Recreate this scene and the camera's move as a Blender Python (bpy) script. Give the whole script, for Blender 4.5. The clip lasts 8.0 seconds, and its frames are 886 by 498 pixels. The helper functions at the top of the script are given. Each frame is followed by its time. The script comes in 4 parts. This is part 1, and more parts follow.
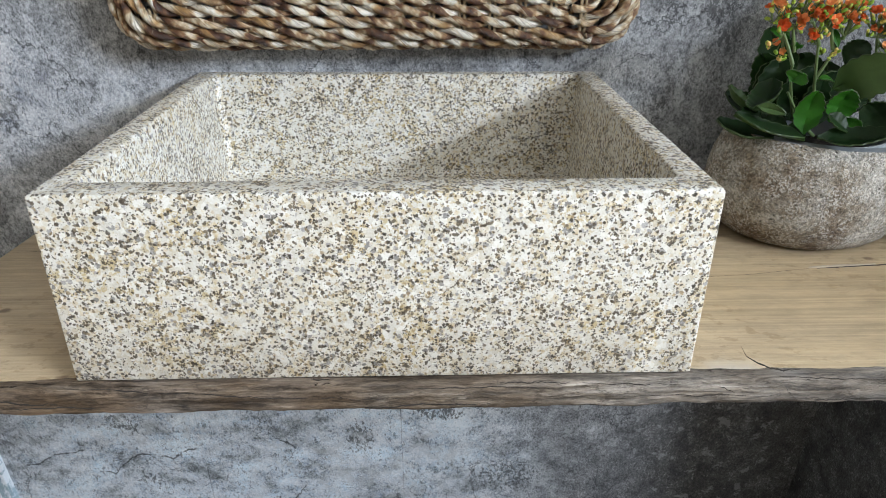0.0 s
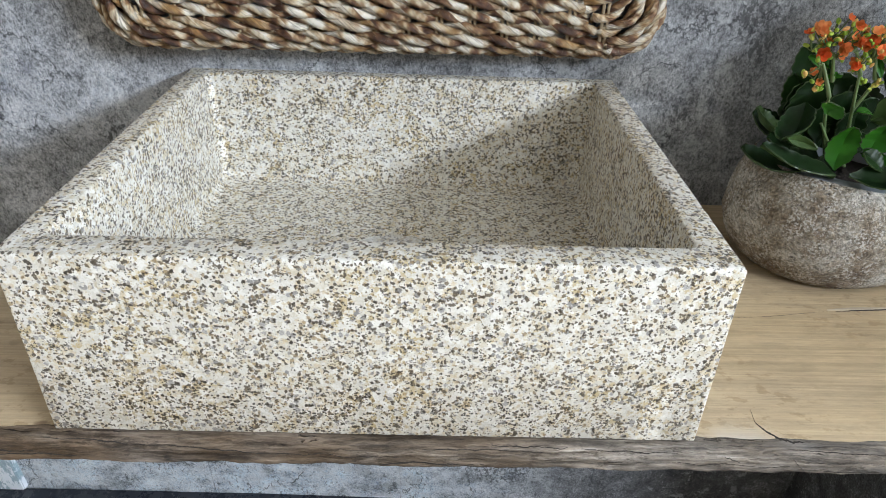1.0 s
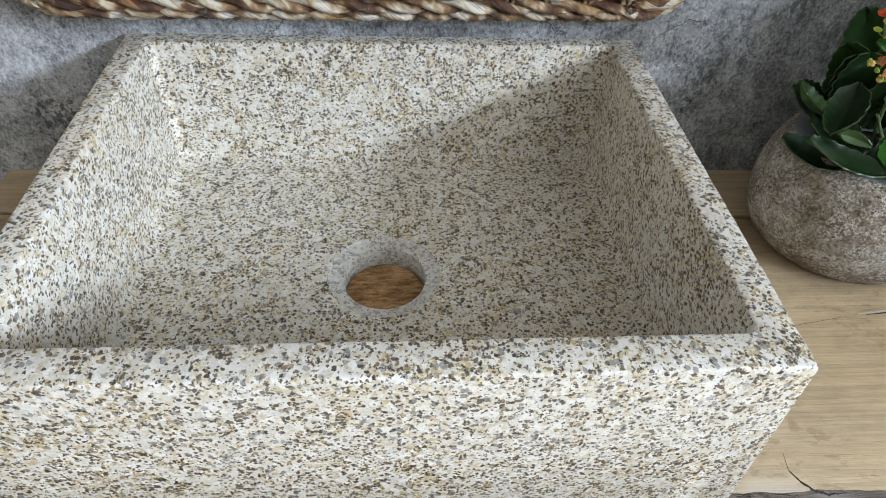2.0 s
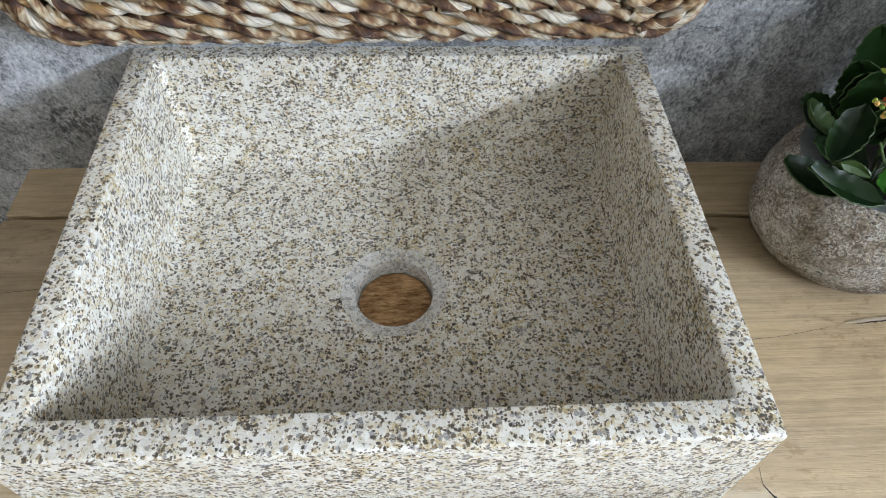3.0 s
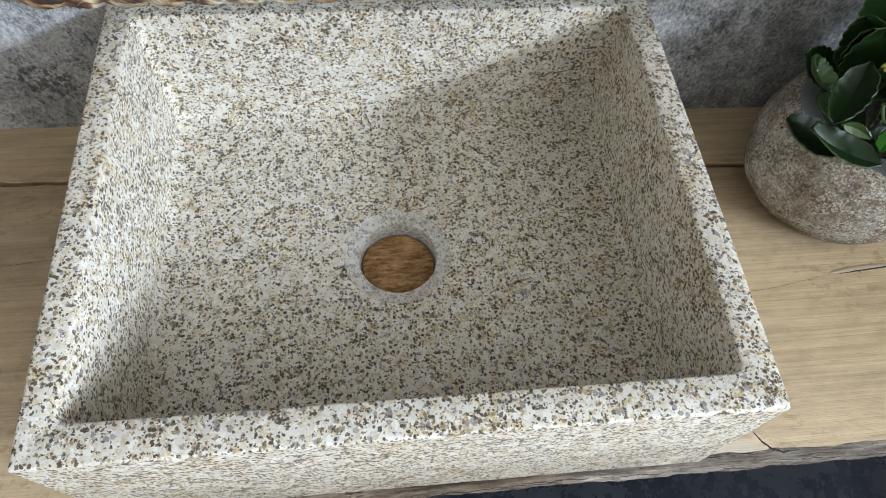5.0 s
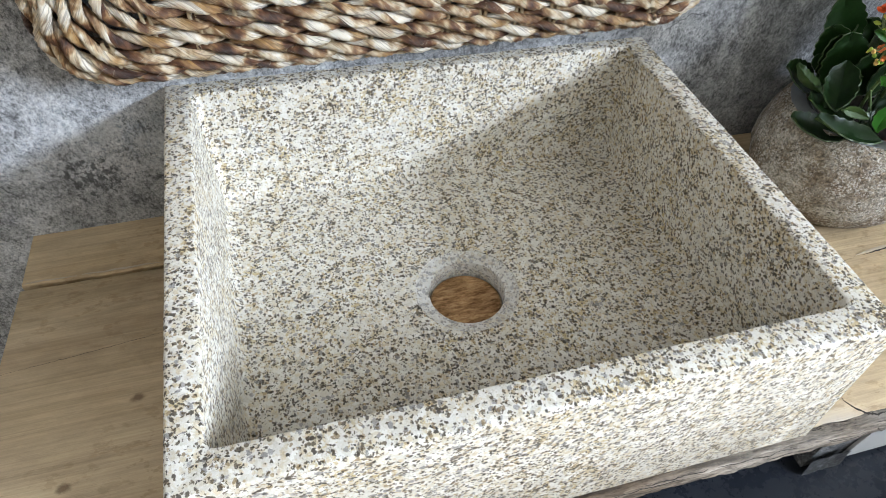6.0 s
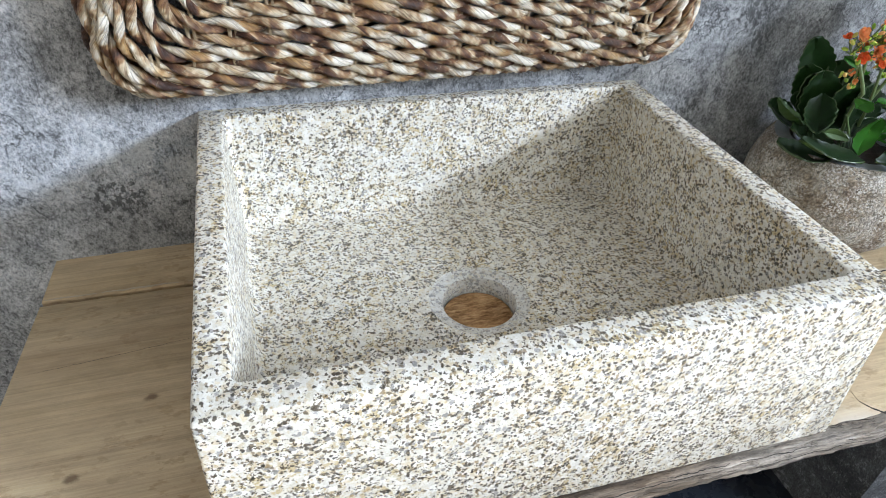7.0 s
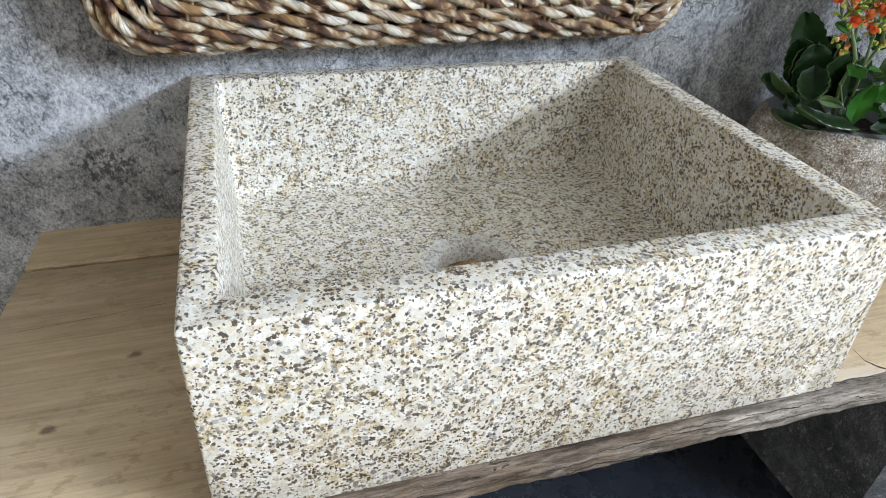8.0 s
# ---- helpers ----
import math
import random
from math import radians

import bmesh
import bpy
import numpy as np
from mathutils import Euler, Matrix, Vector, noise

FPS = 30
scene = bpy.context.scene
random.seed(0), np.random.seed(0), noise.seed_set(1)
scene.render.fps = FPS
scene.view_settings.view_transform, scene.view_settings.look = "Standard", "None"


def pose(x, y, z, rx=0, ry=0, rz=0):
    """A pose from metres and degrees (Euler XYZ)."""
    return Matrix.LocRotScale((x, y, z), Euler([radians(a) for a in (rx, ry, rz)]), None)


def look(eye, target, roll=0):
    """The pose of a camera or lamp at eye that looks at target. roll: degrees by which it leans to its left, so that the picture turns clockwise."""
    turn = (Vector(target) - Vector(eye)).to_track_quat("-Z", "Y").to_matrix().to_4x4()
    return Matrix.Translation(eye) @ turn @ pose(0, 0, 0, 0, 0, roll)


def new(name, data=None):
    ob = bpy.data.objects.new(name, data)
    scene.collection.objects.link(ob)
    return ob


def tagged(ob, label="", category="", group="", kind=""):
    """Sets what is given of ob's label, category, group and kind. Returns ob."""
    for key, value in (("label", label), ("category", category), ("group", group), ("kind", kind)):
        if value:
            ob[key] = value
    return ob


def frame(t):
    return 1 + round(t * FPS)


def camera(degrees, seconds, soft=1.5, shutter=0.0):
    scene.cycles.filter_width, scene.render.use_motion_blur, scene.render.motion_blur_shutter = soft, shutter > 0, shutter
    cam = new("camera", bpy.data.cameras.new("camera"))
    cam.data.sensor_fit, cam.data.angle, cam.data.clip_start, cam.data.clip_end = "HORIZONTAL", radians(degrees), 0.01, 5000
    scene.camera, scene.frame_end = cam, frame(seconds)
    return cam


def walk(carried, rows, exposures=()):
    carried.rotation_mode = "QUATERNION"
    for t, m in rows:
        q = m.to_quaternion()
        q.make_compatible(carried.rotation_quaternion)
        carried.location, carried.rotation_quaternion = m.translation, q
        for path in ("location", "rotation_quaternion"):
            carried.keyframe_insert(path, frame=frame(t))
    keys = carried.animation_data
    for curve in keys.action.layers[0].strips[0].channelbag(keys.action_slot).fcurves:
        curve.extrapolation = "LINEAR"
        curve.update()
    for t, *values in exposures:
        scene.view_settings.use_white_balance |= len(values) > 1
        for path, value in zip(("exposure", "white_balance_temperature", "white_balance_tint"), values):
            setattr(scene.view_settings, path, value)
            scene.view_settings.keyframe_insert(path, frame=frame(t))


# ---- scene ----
cam = camera(70.8, 8.0, soft=0.35)
EXPOSURES = [(0.0, -0.04, 6560, 17), (1.0, -0.05, 6550, 17), (1.5, -0.10, 6500, 17), (3.0, -0.04, 6410, 17), (4.7, 0.02, 6490, 17), (5.8, 0.2, 6550, 17), (6.0, 0.3, 6480, 17), (6.5, 0.4, 6310, 17), (7.0, 0.36, 6270, 17), (7.5, 0.3, 6340, 17), (8.0, 0.19, 6380, 17)]
PATH = [
    (0, (0.036, -0.412, 1.069), (0.077, 1.361, 0.146), 0.0),
    (0.5, (0.046, -0.388, 1.096), (0.062, 1.356, 0.118), 0.6),
    (1, (0.045, -0.34, 1.128), (0.059, 1.346, 0.054), 1.5),
    (1.5, (0.019, -0.254, 1.146), (0.134, 1.346, -0.048), 2.6),
    (1.7, (0.015, -0.225, 1.161), (0.142, 1.303, -0.123), 2.5),
    (2.8, (0.024, -0.147, 1.262), (0.081, 1.104, -0.296), 0.8),
    (3, (0.023, -0.133, 1.278), (0.091, 1.074, -0.315), 1.2),
    (3.5, (0.028, -0.105, 1.299), (0.111, 0.985, -0.375), 2.2),
    (4, (0.031, -0.075, 1.316), (0.082, 0.881, -0.439), 0.4),
    (4.5, (0.028, -0.061, 1.318), (0.068, 0.879, -0.446), -0.9),
    (4.7, (0.02, -0.067, 1.315), (0.09, 0.885, -0.442), 1.2),
    (5.8, (-0.124, -0.149, 1.263), (0.262, 1.004, -0.325), 5.2),
    (6, (-0.143, -0.158, 1.254), (0.246, 1.124, -0.232), 2.7),
    (6.5, (-0.168, -0.207, 1.218), (0.258, 1.247, -0.088), 2.3),
    (7, (-0.18, -0.242, 1.19), (0.276, 1.286, -0.017), 2.3),
    (7.5, (-0.187, -0.259, 1.152), (0.28, 1.313, 0.008), 2.7),
    (8, (-0.189, -0.273, 1.125), (0.305, 1.31, 0.006), 2.7),
]
walk(cam, [(t, look(eye, target, roll)) for t, eye, target, roll in PATH], EXPOSURES)

# ---------------------------------------------------------------- light
world = bpy.data.worlds.new("world")
scene.world = world
world.use_nodes = True
wn = world.node_tree.nodes
sky = wn.new("ShaderNodeTexSky")
sky.sky_type, sky.sun_disc = "NISHITA", False
sky.sun_elevation, sky.sun_rotation = radians(35), radians(140)
wn["Background"].inputs["Strength"].default_value = 0.12
world.node_tree.links.new(sky.outputs["Color"], wn["Background"].inputs["Color"])

# the window's daylight: centre, size and power
WIN_Y, WIN_Z, WIN_W, WIN_H, WIN_P = -1.60, 2.12, 1.80, 0.46, 252.0
ROOM_Y, RX0, RX1, TOP = -3.0, -2.4, 2.6, 2.8
lamp = bpy.data.lights.new("window_daylight", "AREA")
lamp.shape, lamp.size, lamp.size_y, lamp.energy = "RECTANGLE", WIN_W - 0.06, WIN_H - 0.06, WIN_P
lamp.color = (0.74, 0.885, 1.0)
new("window_daylight", lamp).matrix_world = look((RX1 - 0.01, WIN_Y, WIN_Z), (0, WIN_Y, WIN_Z))

# ---------------------------------------------------------------- material tools


class Mat:
    """A node material with short calls for the usual nodes."""

    def __init__(self, name, rough=0.6, metal=0.0, spec=0.5):
        self.m = bpy.data.materials.new(name)
        self.m.use_nodes = True
        self.t = self.m.node_tree
        self.b = self.t.nodes["Principled BSDF"]
        self.b.inputs["Roughness"].default_value = rough
        self.b.inputs["Metallic"].default_value = metal
        self.b.inputs["Specular IOR Level"].default_value = spec
        self.tc = self.t.nodes.new("ShaderNodeTexCoord")
        self.co = self.tc.outputs["Object"]

    def put(self, value, socket):
        if isinstance(value, bpy.types.NodeSocket):
            self.t.links.new(value, socket)
        elif isinstance(value, (tuple, list)) and len(value) == 3 and socket.type == "RGBA":
            socket.default_value = (*value, 1)
        else:
            socket.default_value = value

    def scaled(self, sx, sy, sz, off=(0, 0, 0), co=None, rot=(0, 0, 0)):
        n = self.t.nodes.new("ShaderNodeMapping")
        self.put(co or self.co, n.inputs["Vector"])
        n.inputs["Scale"].default_value, n.inputs["Location"].default_value, n.inputs["Rotation"].default_value = (sx, sy, sz), off, rot
        return n.outputs["Vector"]

    def noise(self, scale, detail=4, rough=0.6, co=None, dist=0.0, out="Fac"):
        n = self.t.nodes.new("ShaderNodeTexNoise")
        self.put(co or self.co, n.inputs["Vector"])
        for k, v in (("Scale", scale), ("Detail", detail), ("Roughness", rough), ("Distortion", dist)):
            n.inputs[k].default_value = v
        return n.outputs[out]

    def cells(self, scale, feature="F1", co=None, out="Color", rand=1.0):
        n = self.t.nodes.new("ShaderNodeTexVoronoi")
        n.feature = feature
        self.put(co or self.co, n.inputs["Vector"])
        n.inputs["Scale"].default_value, n.inputs["Randomness"].default_value = scale, rand
        return n.outputs[out]

    def ramp(self, fac, stops, hard=False):
        n = self.t.nodes.new("ShaderNodeValToRGB")
        self.put(fac, n.inputs["Fac"])
        r = n.color_ramp
        r.interpolation = "CONSTANT" if hard else "LINEAR"
        while len(r.elements) < len(stops):
            r.elements.new(0.5)
        for e, (p, c) in zip(r.elements, stops):
            e.position = p
            e.color = (*c, 1) if isinstance(c, tuple) else (c, c, c, 1)
        return n.outputs["Color"]

    def step(self, fac, lo, hi):
        n = self.t.nodes.new("ShaderNodeMapRange")
        n.interpolation_type = "SMOOTHSTEP"
        self.put(fac, n.inputs["Value"])
        n.inputs["From Min"].default_value, n.inputs["From Max"].default_value = lo, hi
        return n.outputs["Result"]

    def mix(self, fac, a, b, kind="MIX"):
        n = self.t.nodes.new("ShaderNodeMix")
        n.data_type, n.blend_type = "RGBA", kind
        self.put(fac, n.inputs["Factor"])
        self.put(a, n.inputs[6]), self.put(b, n.inputs[7])
        return n.outputs[2]

    def math(self, op, a, b=0.0):
        n = self.t.nodes.new("ShaderNodeMath")
        n.operation = op
        self.put(a, n.inputs[0]), self.put(b, n.inputs[1])
        return n.outputs[0]

    def shift(self, amount, scale, detail=2, co=None):
        """The coordinates, pushed about by a noise."""
        co = co or self.co
        n = self.t.nodes.new("ShaderNodeVectorMath")
        n.operation = "MULTIPLY_ADD"
        self.put(self.noise(scale, detail, co=co, out="Color"), n.inputs[0])
        n.inputs[1].default_value = (amount,) * 3
        self.put(co, n.inputs[2])
        return n.outputs[0]

    def axis(self, which, co=None):
        n = self.t.nodes.new("ShaderNodeSeparateXYZ")
        self.put(co or self.co, n.inputs[0])
        return n.outputs[which]

    def spot(self, at, size, co=None):
        """1 at a place, falling to 0 at the given half sizes; the outline is torn by a noise."""
        a = self.scaled(1 / size[0], 1 / size[1], 1 / size[2], tuple(-p / q for p, q in zip(at, size)), co)
        n = self.t.nodes.new("ShaderNodeVectorMath")
        n.operation = "LENGTH"
        self.put(a, n.inputs[0])
        return self.step(n.outputs["Value"], 1.0, 0.25)

    def chance(self):
        return self.t.nodes.new("ShaderNodeObjectInfo").outputs["Random"]

    def color(self, c):
        self.put(c, self.b.inputs["Base Color"])
        return self

    def rough(self, r):
        self.put(r, self.b.inputs["Roughness"])
        return self

    def bump(self, height, dist=0.001, strength=1.0):
        n = self.t.nodes.new("ShaderNodeBump")
        self.put(height, n.inputs["Height"])
        n.inputs["Distance"].default_value, n.inputs["Strength"].default_value = dist, strength
        self.t.links.new(n.outputs["Normal"], self.b.inputs["Normal"])
        return self


def granite(name="granite", chalk=0.0):
    """Yellow-grey granite; chalk: how far grinding has greyed it."""
    m = Mat(name, 0.42)
    fine = m.shift(0.0016, 1100, 2, co=m.shift(0.0034, 330, 3))

    def grains(scale, off, share, size, clump=0.0):
        """1 inside scattered mineral grains, and a chance value for each: share of the cells, and how far each fills its cell."""
        n = m.t.nodes.new("ShaderNodeTexVoronoi")
        m.put(m.scaled(1, 1, 1, (off, off * 0.7, -off), fine), n.inputs["Vector"])
        n.inputs["Scale"].default_value = scale
        sep = m.t.nodes.new("ShaderNodeSeparateColor")
        m.put(n.outputs["Color"], sep.inputs[0])
        limit = m.math("ADD", m.math("MULTIPLY", heap, clump), share)
        inside = m.step(m.math("SUBTRACT", limit, sep.outputs[0]), -0.004, 0.004)
        reach = m.math("ADD", m.math("MULTIPLY", sep.outputs[1], size * 0.6), size * 0.62)
        return m.math("MULTIPLY", inside, m.step(m.math("SUBTRACT", reach, n.outputs["Distance"]), -0.07, 0.09)), sep.outputs[2]

    heap = m.math("SUBTRACT", m.noise(70, 3, 0.6), 0.5)
    stain = m.step(m.noise(16, 4, 0.62), 0.36, 0.66)
    # feldspar: white and cream crystals with faint seams
    tone = m.cells(190, co=fine)
    white = m.mix(m.axis(0, tone), (0.65, 0.625, 0.565), (0.815, 0.80, 0.75))
    white = m.mix(m.math("MULTIPLY", m.step(m.axis(1, tone), 0.5, 0.95), 0.45), white, (0.64, 0.585, 0.46))
    white = m.mix(0.42, white, m.ramp(m.noise(620, 4, 0.7), [(0.34, 0.22), (0.5, 0.50), (0.62, 0.68)]), "OVERLAY")
    base = white
    # rust-stained feldspar round the dark minerals
    rust = m.step(m.math("ADD", m.noise(210, 4, 0.68, co=m.scaled(1, 1, 1, (9, 4, 1))), m.math("MULTIPLY", heap, 0.45)), 0.52, 0.60)
    rust = m.math("MULTIPLY", rust, m.math("ADD", m.math("MULTIPLY", stain, 0.64), 0.28))
    base = m.mix(rust, base, m.mix(m.noise(520, 3), (0.43, 0.31, 0.125), (0.62, 0.52, 0.30)))
    # grey quartz, then brown and black mica
    for scale, off, share, size, clump, strength, lo, hi in (
            (285, 16.1, 0.25, 0.60, 0.30, 0.48, (0.51, 0.37, 0.16), (0.71, 0.59, 0.37)),
            (240, 2.3, 0.22, 0.52, 0.45, 0.82, (0.15, 0.142, 0.142), (0.36, 0.346, 0.342)),
            (330, 21.7, 0.10, 0.56, 0.40, 0.80, (0.20, 0.125, 0.05), (0.40, 0.285, 0.135)),
            (365, 5.1, 0.16, 0.59, 0.65, 0.92, (0.045, 0.033, 0.021), (0.20, 0.155, 0.10)),
            (410, 8.7, 0.150, 0.60, 0.60, 0.94, (0.020, 0.015, 0.010), (0.115, 0.090, 0.064)),
            (680, 12.9, 0.150, 0.56, 0.42, 0.95, (0.014, 0.010, 0.006), (0.10, 0.066, 0.030))):
        where, pick = grains(scale, off, share, size, clump)
        inner = m.mix(0.55, m.mix(pick, lo, hi), m.ramp(m.noise(900, 3, 0.7), [(0.36, 0.2), (0.64, 0.8)]), "OVERLAY")
        base = m.mix(m.math("MULTIPLY", where, strength), base, inner)
    if chalk:
        base = m.mix(chalk, base, (0.55, 0.56, 0.57))
    m.color(base)
    m.rough(m.ramp(m.noise(300, 2), [(0.3, 0.36 + 0.5 * chalk), (0.7, 0.54 + 0.4 * chalk)]))
    m.bump(m.math("ADD", m.noise(1100, 2), m.math("MULTIPLY", m.noise(240, 3), 0.6)), 0.0004, 0.5)
    return m.m


PRINTED = (  # cracks in the print: from x, to x, half width, heights
    (-0.570, -0.372, 0.0026, (0.189, 0.180, 0.212, 0.229, 0.224, 0.219, 0.238, 0.244)),
    (-0.705, -0.575, 0.0022, (0.200, 0.206, 0.228, 0.231, 0.242)),
    (-0.226, -0.193, 0.0030, (0.112, 0.130, 0.157)),
    (-0.235, -0.205, 0.0026, (0.262, 0.255, 0.238)),
)


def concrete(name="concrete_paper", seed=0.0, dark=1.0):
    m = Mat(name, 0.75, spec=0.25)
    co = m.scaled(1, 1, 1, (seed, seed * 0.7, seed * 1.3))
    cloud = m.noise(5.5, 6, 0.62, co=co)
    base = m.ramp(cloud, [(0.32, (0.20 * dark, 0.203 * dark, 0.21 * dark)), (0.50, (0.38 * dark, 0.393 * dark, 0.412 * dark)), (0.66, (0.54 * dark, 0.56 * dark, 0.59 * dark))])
    if not seed:
        # pale bluish low paper, its tone lifted to look lit
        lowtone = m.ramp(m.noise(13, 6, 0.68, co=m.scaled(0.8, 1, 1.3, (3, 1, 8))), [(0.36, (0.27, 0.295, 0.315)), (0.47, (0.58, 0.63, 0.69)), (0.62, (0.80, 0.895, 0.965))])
        # pale spots paint window light into the print, above and below the shelf
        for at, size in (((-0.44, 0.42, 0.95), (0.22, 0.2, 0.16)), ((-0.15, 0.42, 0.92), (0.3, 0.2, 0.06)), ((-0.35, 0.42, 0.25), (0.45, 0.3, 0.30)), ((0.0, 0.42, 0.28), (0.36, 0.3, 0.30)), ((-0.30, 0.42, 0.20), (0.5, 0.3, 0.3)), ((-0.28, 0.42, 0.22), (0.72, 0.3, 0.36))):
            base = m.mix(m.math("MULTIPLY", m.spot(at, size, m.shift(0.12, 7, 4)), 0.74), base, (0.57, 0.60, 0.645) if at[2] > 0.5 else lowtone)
        # darker print behind the planter, with the shade there painted in
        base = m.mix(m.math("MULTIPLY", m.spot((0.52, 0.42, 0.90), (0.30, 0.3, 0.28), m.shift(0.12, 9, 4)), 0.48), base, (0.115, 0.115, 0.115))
        # shade beside the plinth, painted dark into the lower paper
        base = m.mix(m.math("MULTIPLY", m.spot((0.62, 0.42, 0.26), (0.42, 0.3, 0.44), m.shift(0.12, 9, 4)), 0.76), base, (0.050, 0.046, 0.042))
    mid = m.noise(30, 7, 0.74, co=co)
    base = m.mix(0.72, base, m.ramp(mid, [(0.34, 0.20), (0.5, 0.5), (0.66, 0.80)]), "OVERLAY")
    grain = m.noise(300, 5, 0.8, co=m.scaled(1, 1, 0.8, co=co))
    base = m.mix(0.75, base, m.ramp(grain, [(0.36, 0.12), (0.5, 0.5), (0.64, 0.84)]), "OVERLAY")
    speck = m.math("MULTIPLY", m.step(m.noise(150, 3, 0.6, co=m.scaled(1, 1, 0.6, (3, 3, 3), co)), 0.59, 0.63), m.step(mid, 0.58, 0.44))
    base = m.mix(m.math("MULTIPLY", speck, 0.6), base, (0.06, 0.062, 0.066))
    fleck = m.noise(330, 4, 0.7, co=m.scaled(1, 1, 0.55, (5, 2, 6), m.shift(0.004, 120, 2, co)))
    base = m.mix(m.math("MULTIPLY", m.math("MULTIPLY", m.step(fleck, 0.575, 0.60), m.step(mid, 0.66, 0.45)), 0.62), base, (0.07, 0.072, 0.076))
    base = m.mix(m.math("MULTIPLY", m.math("MULTIPLY", m.step(fleck, 0.425, 0.40), m.step(mid, 0.42, 0.6)), 0.5), base, (0.58, 0.60, 0.62))
    pit = m.step(m.noise(520, 3, 0.65, co=m.scaled(1, 1, 0.7, (8, 3, 1), m.shift(0.003, 200, 2, co))), 0.56, 0.62)
    base = m.mix(m.math("MULTIPLY", m.math("MULTIPLY", pit, m.step(m.noise(9, 3, co=co), 0.40, 0.64)), 0.5), base, (0.095, 0.099, 0.105))
    # torn dark patches, their flakes small and sharp
    where = m.math("MULTIPLY", m.step(m.noise(6.5, 3, co=m.scaled(1, 1, 1, (4.1, 0, 2.3), co)), 0.48, 0.68), 0.8)
    for at, size in (((-0.361, 0.42, 0.80), (0.06, 0.1, 0.05)), ((-0.53, 0.42, 0.85), (0.05, 0.1, 0.06)), ((0.40, 0.42, 0.985), (0.045, 0.1, 0.06)), ((-0.62, 0.42, 0.93), (0.05, 0.1, 0.09)), ((-0.50, 0.42, 0.30), (0.06, 0.1, 0.05)), ((0.05, 0.42, 0.33), (0.10, 0.1, 0.05)),
                     ((0.345, 0.42, 0.865), (0.035, 0.1, 0.03)), ((0.418, 0.42, 0.945), (0.03, 0.1, 0.05)), ((0.17, 0.42, 0.17), (0.12, 0.1, 0.07)), ((-0.09, 0.42, 0.27), (0.05, 0.1, 0.07))):
        where = m.math("MAXIMUM", where, m.spot(at, size))
    flake = m.noise(190, 5, 0.74, co=m.scaled(1, 1, 0.6, (1.7, 0, 0), m.shift(0.015, 30, 3, co)))
    torn = m.step(m.math("ADD", flake, m.math("MULTIPLY", m.math("SUBTRACT", where, 1.0), 0.25)), 0.495, 0.51)
    base = m.mix(m.math("MULTIPLY", torn, 0.84), base, m.mix(grain, (0.05, 0.053, 0.056), (0.13, 0.135, 0.14)))
    pale = m.step(m.math("ADD", m.noise(38, 5, 0.7, co=m.scaled(1, 1, 1, (7.7, 1, 3), co)), m.math("MULTIPLY", m.math("SUBTRACT", m.noise(4, 2, co=m.scaled(1, 1, 1, (2, 9, 1), co)), 0.6), 0.5)), 0.545, 0.59)
    base = m.mix(m.math("MULTIPLY", pale, 0.45), base, (0.52, 0.54, 0.555))
    # hair cracks
    edge = m.cells(4.2, "DISTANCE_TO_EDGE", co=m.shift(0.10, 16, 5, co), out="Distance")
    crack = m.math("MULTIPLY", m.step(edge, 0.006, 0.0012), m.step(m.noise(5.5, 1, co=m.scaled(1, 1, 1, (0, 3, 8), co)), 0.48, 0.54))
    base = m.mix(m.math("MULTIPLY", crack, 0.75), base, (0.045, 0.047, 0.05))
    # printed cracks of the lower sheets: heights along x
    for x0, x1, width, line in PRINTED if not seed else ():
        along = m.step(m.axis(0), x0, x1)
        n = m.t.nodes.new("ShaderNodeMapRange")
        m.put(m.axis(0), n.inputs["Value"])
        n.inputs["From Min"].default_value, n.inputs["From Max"].default_value = x0, x1
        height = m.ramp(n.outputs["Result"], [(k / (len(line) - 1), z) for k, z in enumerate(line)])
        jag = m.math("MULTIPLY", m.math("SUBTRACT", m.noise(55, 5, 0.75), 0.5), 0.022)
        gap = m.math("ABSOLUTE", m.math("SUBTRACT", m.math("ADD", m.axis(2), jag), height))
        mask = m.math("MULTIPLY", m.step(gap, width, width * 0.35), m.math("MULTIPLY", m.step(along, 0.0, 0.02), m.step(along, 1.0, 0.98)))
        mask = m.math("MULTIPLY", mask, m.step(m.noise(40, 2, co=m.scaled(1, 1, 1, (1, 6, 2))), 0.32, 0.46))
        base = m.mix(m.math("MULTIPLY", mask, 0.85), base, (0.035, 0.037, 0.04))
    # sheet seams
    saw = m.math("ABSOLUTE", m.math("SUBTRACT", m.math("FRACT", m.math("ADD", m.math("DIVIDE", m.axis(0), 0.355), 20.55)), 0.5))
    seam = m.math("MULTIPLY", m.math("MULTIPLY", m.step(saw, 0.0034, 0.0012), m.step(m.axis(2), 0.72, 0.68)), m.math("MULTIPLY", m.step(m.noise(14, 4), 0.36, 0.60), 0.6))
    base = m.mix(seam, base, (0.07, 0.075, 0.08))
    m.color(base)
    m.bump(m.math("ADD", m.math("ADD", grain, m.math("MULTIPLY", mid, 1.5)), m.math("ADD", m.math("MULTIPLY", torn, -0.6), m.math("MULTIPLY", pit, -0.8))), 0.0016, 0.8)
    return m.m


